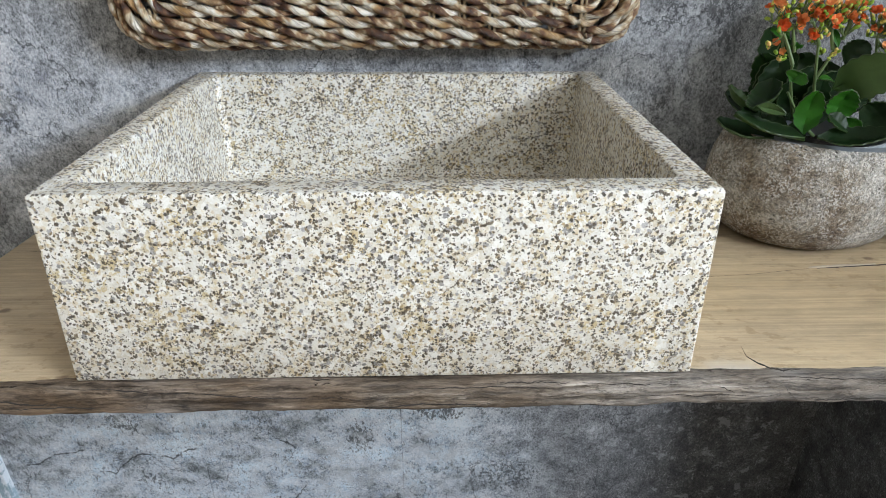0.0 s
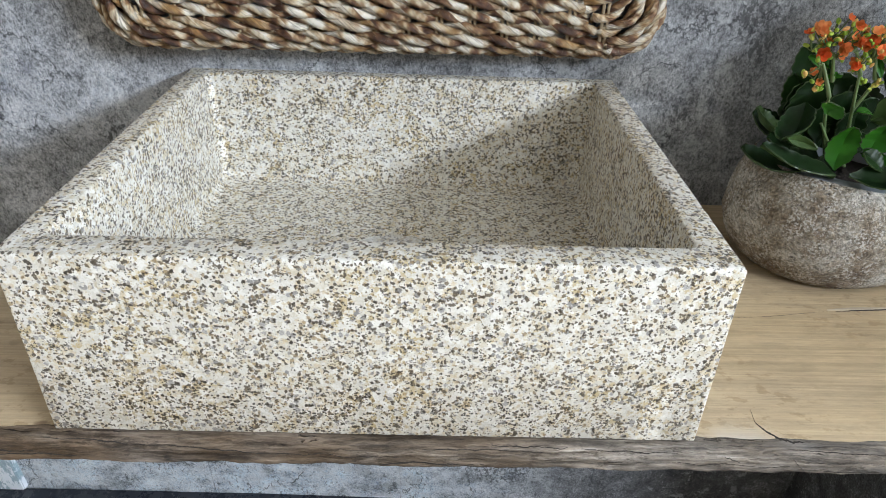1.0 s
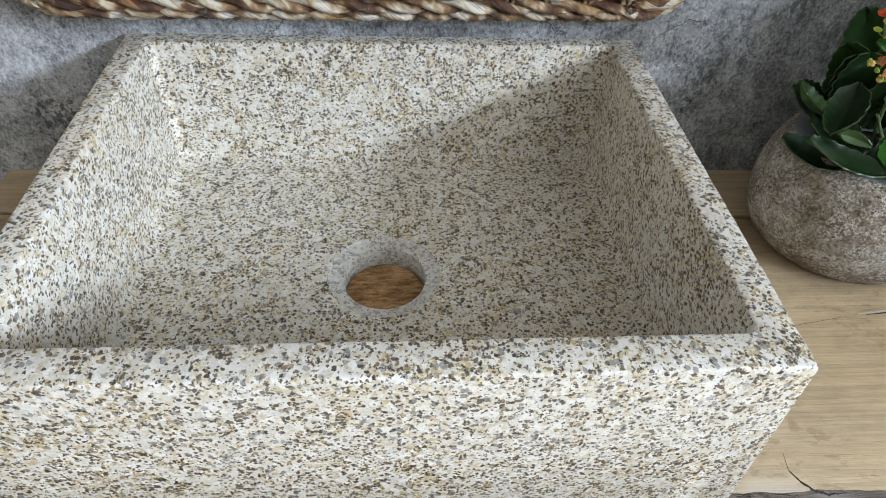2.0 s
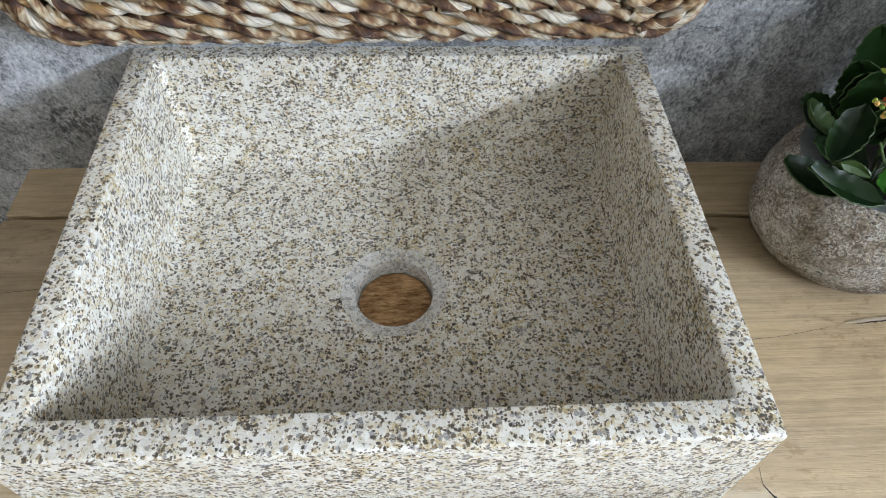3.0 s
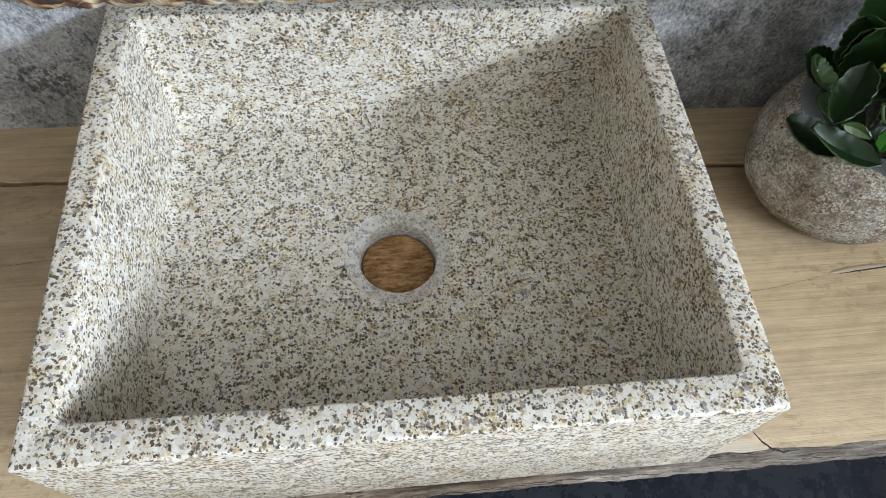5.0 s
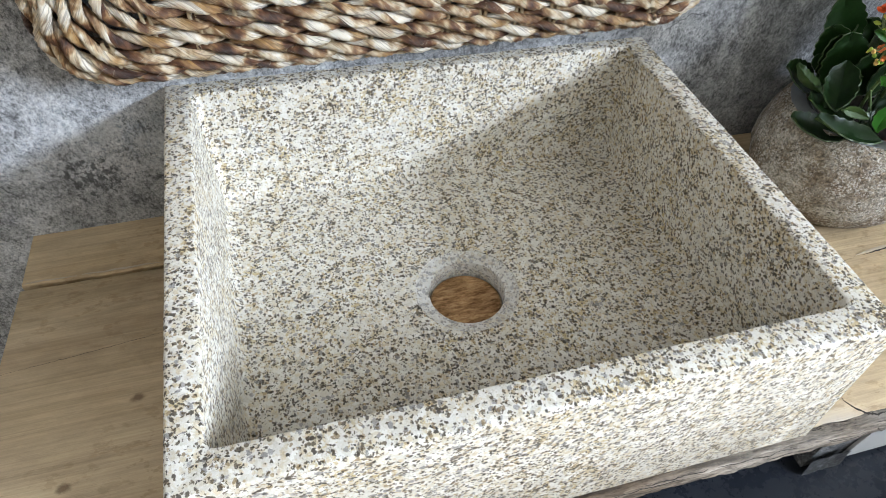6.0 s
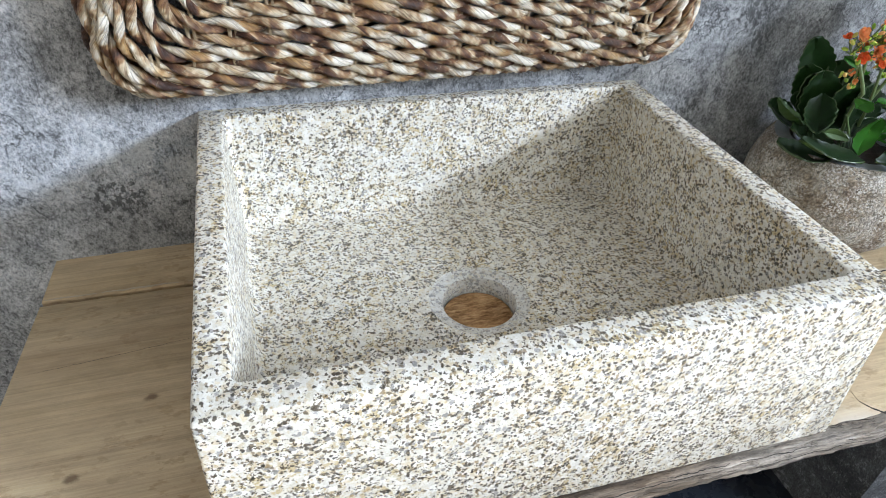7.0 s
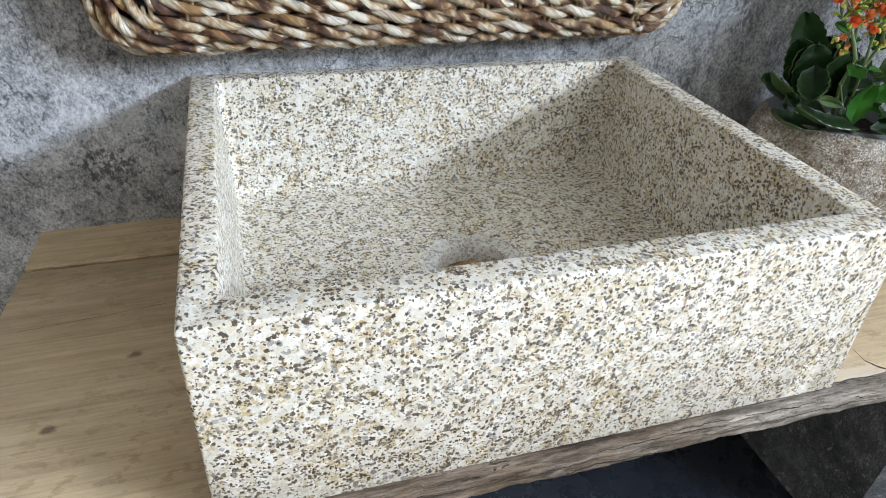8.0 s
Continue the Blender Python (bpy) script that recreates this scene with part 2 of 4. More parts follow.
def oak(name, pale, deep, streak=1.0):
    m = Mat(name, 0.5, spec=0.55)
    co = m.shift(0.006, 7, 2, co=m.scaled(0.35, 1, 1))
    board = m.noise(6, 3, co=m.scaled(0.25, 1, 1))
    base = m.mix(m.step(board, 0.3, 0.7), pale, deep)
    ring = m.noise(110, 5, 0.7, co=m.scaled(0.03, 1, 1, co=co), dist=0.4)
    base = m.mix(0.22 * streak, base, m.ramp(ring, [(0.34, 0.24), (0.5, 0.5), (0.66, 0.74)]), "OVERLAY")
    pore = m.noise(1000, 3, 0.7, co=m.scaled(0.05, 1, 1, co=co))
    base = m.mix(m.math("MULTIPLY", m.step(pore, 0.53, 0.62), 0.12 * streak), base, (0.25, 0.17, 0.10))
    ray = m.noise(95, 4, 0.65, co=m.scaled(0.55, 1, 1, (3, 5, 0), rot=(0, 0, 0.9)))
    patch = m.step(m.noise(5, 2, co=m.scaled(0.5, 1, 1, (7, 1, 0))), 0.40, 0.54)
    base = m.mix(m.math("MULTIPLY", m.math("MULTIPLY", m.step(ray, 0.54, 0.62), patch), 0.40), base, (0.27, 0.165, 0.075))
    mark = m.noise(60, 5, 0.7, co=m.scaled(0.25, 1, 1, (4, 9, 2), m.shift(0.02, 25, 3)))
    base = m.mix(0.34, base, m.ramp(mark, [(0.36, 0.30), (0.5, 0.5), (0.64, 0.70)]), "OVERLAY")
    vein = m.noise(330, 4, 0.7, co=m.scaled(0.02, 1, 1, (2, 8, 0), co))
    base = m.mix(0.24 * streak, base, m.ramp(vein, [(0.36, 0.26), (0.5, 0.5), (0.64, 0.74)]), "OVERLAY")
    band = m.math("MULTIPLY", m.step(m.noise(14, 3, co=m.scaled(0.2, 1, 1, (1, 2, 3))), 0.52, 0.72), 0.30)
    base = m.mix(band, base, (0.26, 0.155, 0.075))
    # pale sapwood inside the drying crack at the front
    sap = m.spot((-0.20, -0.205, 0.033), (0.050, 0.036, 0.05), m.shift(0.02, 60, 3))
    base = m.mix(m.math("MULTIPLY", sap, 0.8), base, (0.62, 0.58, 0.53))
    for kx, ky in ((-0.319, 0.180), (-0.372, 0.108), (0.53, 0.195), (-0.264, 0.004), (0.355, 0.3015)):
        base = m.mix(m.math("MULTIPLY", m.spot((kx - 0.5, ky - 0.2, 0.033), (0.0085, 0.0055, 0.05), m.shift(0.007, 160, 4)), 0.8), base, (0.13, 0.068, 0.034))
    m.color(base)
    m.rough(m.ramp(ring, [(0.3, 0.56), (0.7, 0.42)]))
    m.bump(m.math("ADD", m.math("MULTIPLY", m.step(pore, 0.5, 0.7), -1.0), m.math("MULTIPLY", ring, 0.8)), 0.0004, 0.5)
    return m.m


def live_edge():
    m = Mat("weathered_edge", 0.8, spec=0.2)
    co = m.shift(0.010, 14, 3)
    long = m.noise(60, 5, 0.7, co=m.scaled(0.07, 1, 1, co=co))
    base = m.ramp(long, [(0.32, (0.030, 0.022, 0.016)), (0.46, (0.12, 0.09, 0.064)), (0.58, (0.21, 0.172, 0.135)), (0.72, (0.36, 0.33, 0.29))])
    base = m.mix(m.step(m.noise(7, 2), 0.45, 0.7), base, m.mix(0.5, base, (0.30, 0.29, 0.28)))
    dark = m.step(m.noise(22, 4, co=m.scaled(0.25, 1, 1, (5, 0, 0), co)), 0.58, 0.70)
    base = m.mix(m.math("MULTIPLY", dark, 0.6), base, (0.04, 0.035, 0.03))
    crack = m.step(m.noise(75, 4, 0.7, co=m.scaled(0.05, 1, 1, (2, 2, 7), m.shift(0.012, 40, 3))), 0.60, 0.64)
    fibre = m.noise(420, 3, 0.7, co=m.scaled(0.05, 1, 1, co=co))
    base = m.mix(0.6, base, m.ramp(fibre, [(0.34, 0.2), (0.5, 0.5), (0.66, 0.78)]), "OVERLAY")
    base = m.mix(m.math("MULTIPLY", m.spot((-0.74, -0.2, 0.02), (0.80, 0.4, 0.4), m.shift(0.3, 6, 4)), 0.9), base, m.mix(long, (0.022, 0.013, 0.008), (0.20, 0.122, 0.062)))
    base = m.mix(m.math("MULTIPLY", m.spot((0.14, -0.2, 0.02), (0.62, 0.4, 0.4), m.shift(0.3, 6, 4)), 0.55), base, m.mix(long, (0.22, 0.205, 0.185), (0.46, 0.44, 0.41)))
    black = m.math("MULTIPLY", m.step(m.noise(26, 5, 0.7, co=m.scaled(0.3, 1, 1, (1, 4, 2), co)), 0.50, 0.60), m.step(m.axis(0), -0.30, -0.75))
    base = m.mix(m.math("MULTIPLY", black, 0.72), base, m.mix(fibre, (0.014, 0.013, 0.013), (0.055, 0.050, 0.046)))
    base = m.mix(m.math("MULTIPLY", crack, 0.7), base, (0.018, 0.015, 0.012))
    streak = m.noise(150, 5, 0.75, co=m.scaled(0.10, 1, 1, (6, 1, 3), m.shift(0.008, 30, 4)))
    base = m.mix(0.7, base, m.ramp(streak, [(0.38, 0.12), (0.5, 0.5), (0.62, 0.84)]), "OVERLAY")
    blotch = m.step(m.noise(70, 5, 0.75, co=m.scaled(0.4, 1, 1, (2, 7, 5), co)), 0.56, 0.64)
    base = m.mix(m.math("MULTIPLY", blotch, 0.55), base, (0.03, 0.022, 0.016))
    m.color(base)
    m.bump(m.math("SUBTRACT", m.math("ADD", long, m.math("ADD", m.math("MULTIPLY", fibre, 0.3), m.math("MULTIPLY", streak, 0.6))), crack), 0.004, 1.0)
    return m.m


def river_stone():
    m = Mat("river_stone", 0.85, spec=0.25)
    w = m.shift(0.01, 60, 3)
    base = m.ramp(m.noise(16, 5, 0.65), [(0.39, (0.15, 0.108, 0.074)), (0.50, (0.25, 0.21, 0.16)), (0.61, (0.42, 0.395, 0.35))])
    sp = m.math("ADD", m.math("MULTIPLY", m.noise(330, 4, 0.75, co=w), 0.55), m.math("MULTIPLY", m.noise(165, 4, 0.7, co=w, dist=1.2), 0.45))
    base = m.mix(0.85, base, m.ramp(sp, [(0.37, 0.10), (0.5, 0.46), (0.61, 0.92)]), "OVERLAY")
    salt = m.math("MULTIPLY", m.step(m.noise(380, 4, 0.75), 0.49, 0.57), m.step(m.noise(45, 5, 0.75), 0.40, 0.58))
    base = m.mix(m.math("MULTIPLY", salt, 0.72), base, (0.68, 0.66, 0.62))
    pit = m.math("MULTIPLY", m.step(m.cells(190, co=w, out="Distance"), 0.30, 0.12), m.step(m.noise(30, 3), 0.50, 0.62))
    base = m.mix(m.math("MULTIPLY", pit, 0.72), base, (0.06, 0.05, 0.045))
    m.color(base)
    m.bump(m.math("SUBTRACT", sp, m.math("ADD", m.math("MULTIPLY", pit, 0.9), m.math("MULTIPLY", m.noise(120, 3, 0.7), -1.0))), 0.0030, 1.0)
    return m.m


def plain(name, a, b, rough, scale=60.0, bump=0.0004, spec=0.4):
    m = Mat(name, rough, spec=spec)
    c = m.mix(m.noise(scale, 5, 0.65), a, b)
    c = m.mix(0.25, c, m.ramp(m.noise(scale * 0.12, 3), [(0.3, 0.3), (0.7, 0.7)]), "OVERLAY")
    m.color(c)
    m.bump(m.noise(scale * 3, 3), bump, 0.6)
    return m.m


def dark_floor():
    m = Mat("dark_floor", 0.22, spec=0.5)
    c = m.mix(m.noise(14, 5, 0.7), (0.007, 0.009, 0.014), (0.030, 0.036, 0.048))
    m.color(c)
    m.rough(m.ramp(m.noise(20, 6, 0.75), [(0.34, 0.14), (0.66, 0.42)]))
    m.bump(m.noise(9, 3), 0.004, 0.25)
    return m.m


def rope():
    m = Mat("banana_rope", 0.42, spec=0.55)
    uv = m.tc.outputs["UV"]
    seed = m.math("MULTIPLY", m.chance(), 37.0)
    comb = m.t.nodes.new("ShaderNodeCombineXYZ")
    m.put(m.axis(0, uv), comb.inputs[0])
    m.put(m.math("ADD", m.axis(1, uv), seed), comb.inputs[1])
    m.put(seed, comb.inputs[2])
    co = comb.outputs[0]
    tone = m.noise(38, 3, 0.55, co=m.scaled(1, 0.02, 1, co=co))
    base = m.ramp(tone, [(0.34, (0.045, 0.016, 0.009)), (0.42, (0.16, 0.07, 0.034)), (0.475, (0.36, 0.205, 0.098)), (0.525, (0.66, 0.52, 0.34)), (0.60, (0.88, 0.81, 0.69))])
    gold = m.step(m.noise(18, 2, co=m.scaled(1, 0.02, 1, (9, 2, 0), co)), 0.56, 0.66)
    base = m.mix(m.math("MULTIPLY", gold, 0.6), base, (0.47, 0.27, 0.095))
    fibre = m.noise(1.0, 3, 0.7, co=m.scaled(45, 26, 1, co=co))
    base = m.mix(0.55, base, m.ramp(fibre, [(0.3, 0.16), (0.5, 0.52), (0.7, 0.80)]), "OVERLAY")
    line = m.step(m.noise(1.0, 2, 0.6, co=m.scaled(34, 15, 1, (3, 3, 3), co)), 0.54, 0.59)
    base = m.mix(m.math("MULTIPLY", line, 0.40), base, (0.11, 0.048, 0.022))
    m.color(base)
    m.bump(m.math("SUBTRACT", fibre, m.math("MULTIPLY", line, 0.6)), 0.0020, 1.0)
    return m.m


def thin(m, colour, share):
    """Lets light through a leaf or a petal."""
    tr = m.t.nodes.new("ShaderNodeBsdfTranslucent")
    mx = m.t.nodes.new("ShaderNodeMixShader")
    m.put(colour, tr.inputs["Color"])
    mx.inputs[0].default_value = share
    m.t.links.new(m.b.outputs[0], mx.inputs[1])
    m.t.links.new(tr.outputs[0], mx.inputs[2])
    m.t.links.new(mx.outputs[0], m.t.nodes["Material Output"].inputs["Surface"])


def hole_brown():
    m = Mat("hole_brown", 0.75, spec=0.25)
    strand = m.noise(260, 4, 0.7, co=m.scaled(0.22, 1, 1, rot=(0, 0, 0.15), co=m.shift(0.006, 90, 3)))
    c = m.ramp(strand, [(0.34, (0.15, 0.072, 0.028)), (0.5, (0.33, 0.185, 0.082)), (0.66, (0.50, 0.315, 0.16))])
    m.color(m.mix(0.3, c, m.ramp(m.noise(50, 4), [(0.35, 0.3), (0.65, 0.7)]), "OVERLAY"))
    m.bump(strand, 0.0010, 0.7)
    return m.m


def leaf_green():
    m = Mat("kalanchoe_leaf", 0.42, spec=0.22)
    c = m.mix(m.noise(40, 4), (0.004, 0.012, 0.004), (0.009, 0.028, 0.006))
    c = m.mix(m.chance(), c, m.mix(0.30, c, (0.02, 0.065, 0.012)))
    m.color(m.mix(0.4, c, m.ramp(m.noise(220, 4, 0.7), [(0.35, 0.3), (0.65, 0.7)]), "OVERLAY"))
    m.bump(m.noise(160, 3), 0.0006, 0.4)
    thin(m, (0.04, 0.20, 0.012), 0.08)
    return m.m


# young leaves, their green also brightened to stand for window light
def young_lit_green():
    m = Mat("young_lit_leaf", 0.45, spec=0.35)
    c = m.mix(m.noise(45, 4), (0.012, 0.090, 0.004), (0.028, 0.17, 0.008))
    m.color(m.mix(0.35, c, m.ramp(m.noise(240, 4, 0.7), [(0.35, 0.3), (0.65, 0.7)]), "OVERLAY"))
    m.bump(m.noise(160, 3), 0.0006, 0.4)
    thin(m, (0.10, 0.42, 0.02), 0.25)
    return m.m


def petal():
    m = Mat("petal", 0.5, spec=0.3)
    c = m.mix(m.chance(), (0.86, 0.085, 0.010), (0.93, 0.47, 0.19))
    c = m.mix(m.noise(300, 3), c, m.mix(0.35, c, (0.88, 0.45, 0.16)))
    m.color(c)
    thin(m, m.mix(0.4, c, (0.95, 0.55, 0.20)), 0.40)
    return m.m


def bud_skin():
    m = Mat("bud", 0.5, spec=0.3)
    c = m.ramp(m.chance(), [(0.0, (0.17, 0.32, 0.035)), (0.45, (0.33, 0.46, 0.06)), (0.75, (0.56, 0.50, 0.12)), (1.0, (0.72, 0.34, 0.14))])
    m.color(m.mix(0.3, c, m.ramp(m.noise(260, 3), [(0.35, 0.3), (0.65, 0.7)]), "OVERLAY"))
    return m.m


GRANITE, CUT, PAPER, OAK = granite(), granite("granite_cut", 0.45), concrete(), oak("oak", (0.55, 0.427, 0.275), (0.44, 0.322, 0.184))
EDGE, STONE, FLOOR, ROPE = live_edge(), river_stone(), dark_floor(), rope()
# the wall's paper again, darkened to hold the shade under the shelf
PLINTH = concrete("concrete_side_shaded", 5.3, 0.30)
STAKE = plain("wicker_stake", (0.30, 0.22, 0.13), (0.45, 0.36, 0.24), 0.6, 200)
SAWN = plain("sawn_basalt", (0.20, 0.22, 0.24), (0.29, 0.31, 0.33), 0.6, 250)
LINER = plain("plastic_liner", (0.30, 0.33, 0.36), (0.36, 0.39, 0.42), 0.35, 90)
SOIL = plain("soil", (0.010, 0.008, 0.006), (0.035, 0.025, 0.018), 0.95, 300, 0.004)
LEAF, YOUNG_LIT, PETAL = leaf_green(), young_lit_green(), petal()
LEAFRIM = plain("leaf_rim", (0.008, 0.020, 0.006), (0.06, 0.11, 0.03), 0.4, 70)
UNDER = plain("leaf_underside", (0.028, 0.062, 0.012), (0.052, 0.105, 0.024), 0.5, 90)
STEM = plain("green_stem", (0.07, 0.12, 0.04), (0.15, 0.21, 0.08), 0.45, 120)
BUD = bud_skin()
# unseen room surfaces; their tones set how much light bounces back
PLASTER = plain("white_plaster", (0.70, 0.665, 0.595), (0.73, 0.695, 0.63), 0.8, 12)
GREYWALL = plain("grey_plaster", (0.17, 0.145, 0.115), (0.21, 0.18, 0.145), 0.8, 12)
PALEFLOOR = plain("pale_floor_bounce", (0.42, 0.335, 0.235), (0.50, 0.41, 0.295), 0.6, 9)
WESTWALL = plain("beige_plaster", (0.53, 0.455, 0.36), (0.59, 0.51, 0.41), 0.8, 12)
LIGHTGREY = plain("light_grey_plaster", (0.42, 0.43, 0.44), (0.54, 0.55, 0.55), 0.8, 20)
CRACK = plain("crack_dark", (0.022, 0.018, 0.015), (0.05, 0.042, 0.036), 0.9, 200)
SPLINTER = plain("splinter", (0.40, 0.33, 0.24), (0.54, 0.46, 0.36), 0.7, 200)
BASALT = plain("dark_basalt", (0.015, 0.016, 0.018), (0.05, 0.052, 0.056), 0.7, 90, 0.002)
HOLE_BROWN = hole_brown()
TWIG = plain("twig_red", (0.16, 0.05, 0.03), (0.28, 0.13, 0.08), 0.7, 150)
FRAME = plain("white_frame", (0.74, 0.74, 0.73), (0.80, 0.80, 0.79), 0.4, 30)
GLASS = Mat("glass", 0.02)
GLASS.b.inputs["Transmission Weight"].default_value = 1.0
GLASS = GLASS.m


def peeling():
    m = Mat("peeling_paint", 0.6, spec=0.3)
    t = m.step(m.noise(24, 6, 0.75, co=m.scaled(1.6, 1, 0.6)), 0.47, 0.53)
    c = m.mix(t, (0.34, 0.44, 0.49), (0.78, 0.82, 0.86))
    m.color(m.mix(0.3, c, m.ramp(m.noise(120, 4), [(0.3, 0.3), (0.7, 0.7)]), "OVERLAY"))
    m.bump(t, 0.001, 0.6)
    return m.m


PEEL = peeling()

# ---------------------------------------------------------------- mesh tools
BASE = {}


def thing(name, at, label, category, group=""):
    ob = new(name)
    ob.location, ob.empty_display_size = at, 0.02
    BASE[ob.name] = Vector(at)
    return tagged(ob, label, category, group)


def finish(bm, materials, smooth=40):
    me = bpy.data.meshes.new("mesh")
    bmesh.ops.recalc_face_normals(bm, faces=bm.faces[:])
    bm.to_mesh(me)
    bm.free()
    for m in materials if isinstance(materials, (list, tuple)) else [materials]:
        me.materials.append(m)
    if smooth:
        me.polygons.foreach_set("use_smooth", [True] * len(me.polygons))
        me.set_sharp_from_angle(angle=radians(smooth))
    return me


def part(name, bm, material, parent, label="", smooth=40):
    base = BASE[parent.name]
    bmesh.ops.translate(bm, verts=bm.verts[:], vec=-base)
    ob = new(name, finish(bm, material, smooth))
    ob.parent = parent
    BASE[ob.name] = base
    return tagged(ob, label)


def whole(name, bm, material, label="", category="", kind="", smooth=40):
    ob = new(name, finish(bm, material, smooth))
    BASE[ob.name] = Vector((0, 0, 0))
    return tagged(ob, label, category, kind=kind)


def box(x0, y0, z0, x1, y1, z1, bevel=0.0, bm=None):
    bm = bm or bmesh.new()
    r = bmesh.ops.create_cube(bm, size=1, matrix=Matrix.LocRotScale(((x0 + x1) / 2, (y0 + y1) / 2, (z0 + z1) / 2), None, (x1 - x0, y1 - y0, z1 - z0)))
    if bevel:
        es = {e for v in r["verts"] for e in v.link_edges}
        bmesh.ops.bevel(bm, geom=list(es), offset=bevel, segments=2, affect="EDGES")
    return bm


def bridge(bm, a, b):
    n = len(a)
    return [bm.faces.new((a[i], a[(i + 1) % n], b[(i + 1) % n], b[i])) for i in range(n)]


def rounded(x0, y0, x1, y1, r, side=22, arc=8):
    """Points round a rectangle with round corners, counter-clockwise."""
    pts = []
    for (cx, cy), a0 in (((x1 - r, y0 + r), -90), ((x1 - r, y1 - r), 0), ((x0 + r, y1 - r), 90), ((x0 + r, y0 + r), 180)):
        pts.append([(cx + r * math.cos(radians(a0 + 90 * k / arc)), cy + r * math.sin(radians(a0 + 90 * k / arc))) for k in range(arc + 1)])
    out = []
    for i in range(4):
        out += pts[i]
        p, q = pts[i][-1], pts[(i + 1) % 4][0]
        out += [(p[0] + (q[0] - p[0]) * k / side, p[1] + (q[1] - p[1]) * k / side) for k in range(1, side)]
    return out


def tube(bm, path, radii, sides=6, closed=False, uvs=None, turn=0.0):
    """A round rod along a path; u runs along it in metres, v round it from 0 to 1."""
    n = len(path)
    path = [Vector(p) for p in path]
    rings, up, run, runs = [], None, 0.0, []
    for i, p in enumerate(path):
        a, b = path[(i - 1) % n if closed else max(i - 1, 0)], path[(i + 1) % n if closed else min(i + 1, n - 1)]
        d = (b - a).normalized()
        if up is None:
            up = d.orthogonal()
        up = (up - d * up.dot(d)).normalized()
        s = d.cross(up)
        run += (p - path[i - 1]).length if i else 0.0
        runs.append(run)
        r = radii[i] if isinstance(radii, (list, tuple)) else radii
        tw = turn * run
        rings.append([bm.verts.new(p + (up * math.cos(tw + 2 * math.pi * k / sides) + s * math.sin(tw + 2 * math.pi * k / sides)) * r) for k in range(sides)])
    for i in range(n if closed else n - 1):
        a, b = rings[i], rings[(i + 1) % n]
        for k in range(sides):
            f = bm.faces.new((a[k], a[(k + 1) % sides], b[(k + 1) % sides], b[k]))
            if uvs:
                u0, u1 = runs[i], runs[i + 1] if i + 1 < n else run + (path[0] - path[-1]).length
                for loop, uv in zip(f.loops, ((u0, k / sides), (u0, (k + 1) / sides), (u1, (k + 1) / sides), (u1, k / sides))):
                    loop[uvs].uv = uv
    if not closed:
        bm.faces.new(rings[0]), bm.faces.new(rings[-1])
    return bm


def nz(*p):
    return noise.noise(Vector(p))


# ---------------------------------------------------------------- room
SHELF_Z, FLOOR_Z, WALL_Y = 0.738, 0.08, 0.4215


def wall_line(x):
    """The wall stands a hair askew to the basin."""
    return WALL_Y - (0.014 if x < 0 else 0.022) * x


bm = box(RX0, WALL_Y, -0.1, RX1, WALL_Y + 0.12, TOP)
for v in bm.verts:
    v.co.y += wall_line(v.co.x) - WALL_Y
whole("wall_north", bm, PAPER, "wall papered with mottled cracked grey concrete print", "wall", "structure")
# unseen floor, kept pale to throw light up at the basin
whole("floor", box(RX0 - 0.1, ROOM_Y - 0.1, -0.1, RX1 + 0.1, WALL_Y, 0.0), PALEFLOOR, "unseen pale wooden floor of the room, added to bounce light up", "floor", "structure")
whole("platform", box(-1.45, -0.42, 0.0, 1.597, WALL_Y - 0.001, FLOOR_Z, 0.004), FLOOR, "near-black glossy platform below the shelf", "platform", "structure")
whole("ceiling", box(RX0 - 0.1, ROOM_Y - 0.1, TOP, RX1 + 0.1, WALL_Y + 0.12, TOP + 0.1), PLASTER, "plain warm white ceiling", "ceiling", "structure")
whole("wall_west", box(RX0 - 0.12, ROOM_Y, 0.0, RX0, WALL_Y, TOP), WESTWALL, "plain beige plastered wall", "wall", "structure")
whole("wall_south", box(RX0, ROOM_Y - 0.15, 0.0, RX1, ROOM_Y, TOP), GREYWALL, "plain taupe plastered wall", "wall", "structure")
# unseen wall, added to keep window light off the wall behind the planter
whole("wall_light_blocker", box(1.60, -0.64, 0.0, 1.72, WALL_Y, TOP), PLASTER, "unseen plain white wall beyond the shelf end, added to block window light", "wall", "structure")
wy0, wy1, wz0, wz1 = WIN_Y - WIN_W / 2, WIN_Y + WIN_W / 2, WIN_Z - WIN_H / 2, WIN_Z + WIN_H / 2
bm = box(RX1, ROOM_Y, 0.0, RX1 + 0.15, wy0, TOP)
box(RX1, wy1, 0.0, RX1 + 0.15, WALL_Y, TOP, bm=bm)
box(RX1, wy0, 0.0, RX1 + 0.15, wy1, wz0, bm=bm)
box(RX1, wy0, wz1, RX1 + 0.15, wy1, TOP, bm=bm)
whole("wall_east", bm, PLASTER, "plain white plastered wall with a window opening", "wall", "structure")
win = tagged(new("window_1"), "white window letting in daylight", "window", kind="structure")
BASE[win.name] = Vector((0, 0, 0))
for y0, z0, y1, z1 in ((wy0, wz0, wy1, wz0 + 0.03), (wy0, wz1 - 0.03, wy1, wz1), (wy0, wz0 + 0.03, wy0 + 0.03, wz1 - 0.03), (wy1 - 0.03, wz0 + 0.03, wy1, wz1 - 0.03)):
    part("window_frame", box(RX1 + 0.05, y0, z0, RX1 + 0.10, y1, z1, 0.004), FRAME, win)
pane = part("pane", box(RX1 + 0.074, wy0 + 0.03, wz0 + 0.03, RX1 + 0.08, wy1 - 0.03, wz1 - 0.03), GLASS, win)
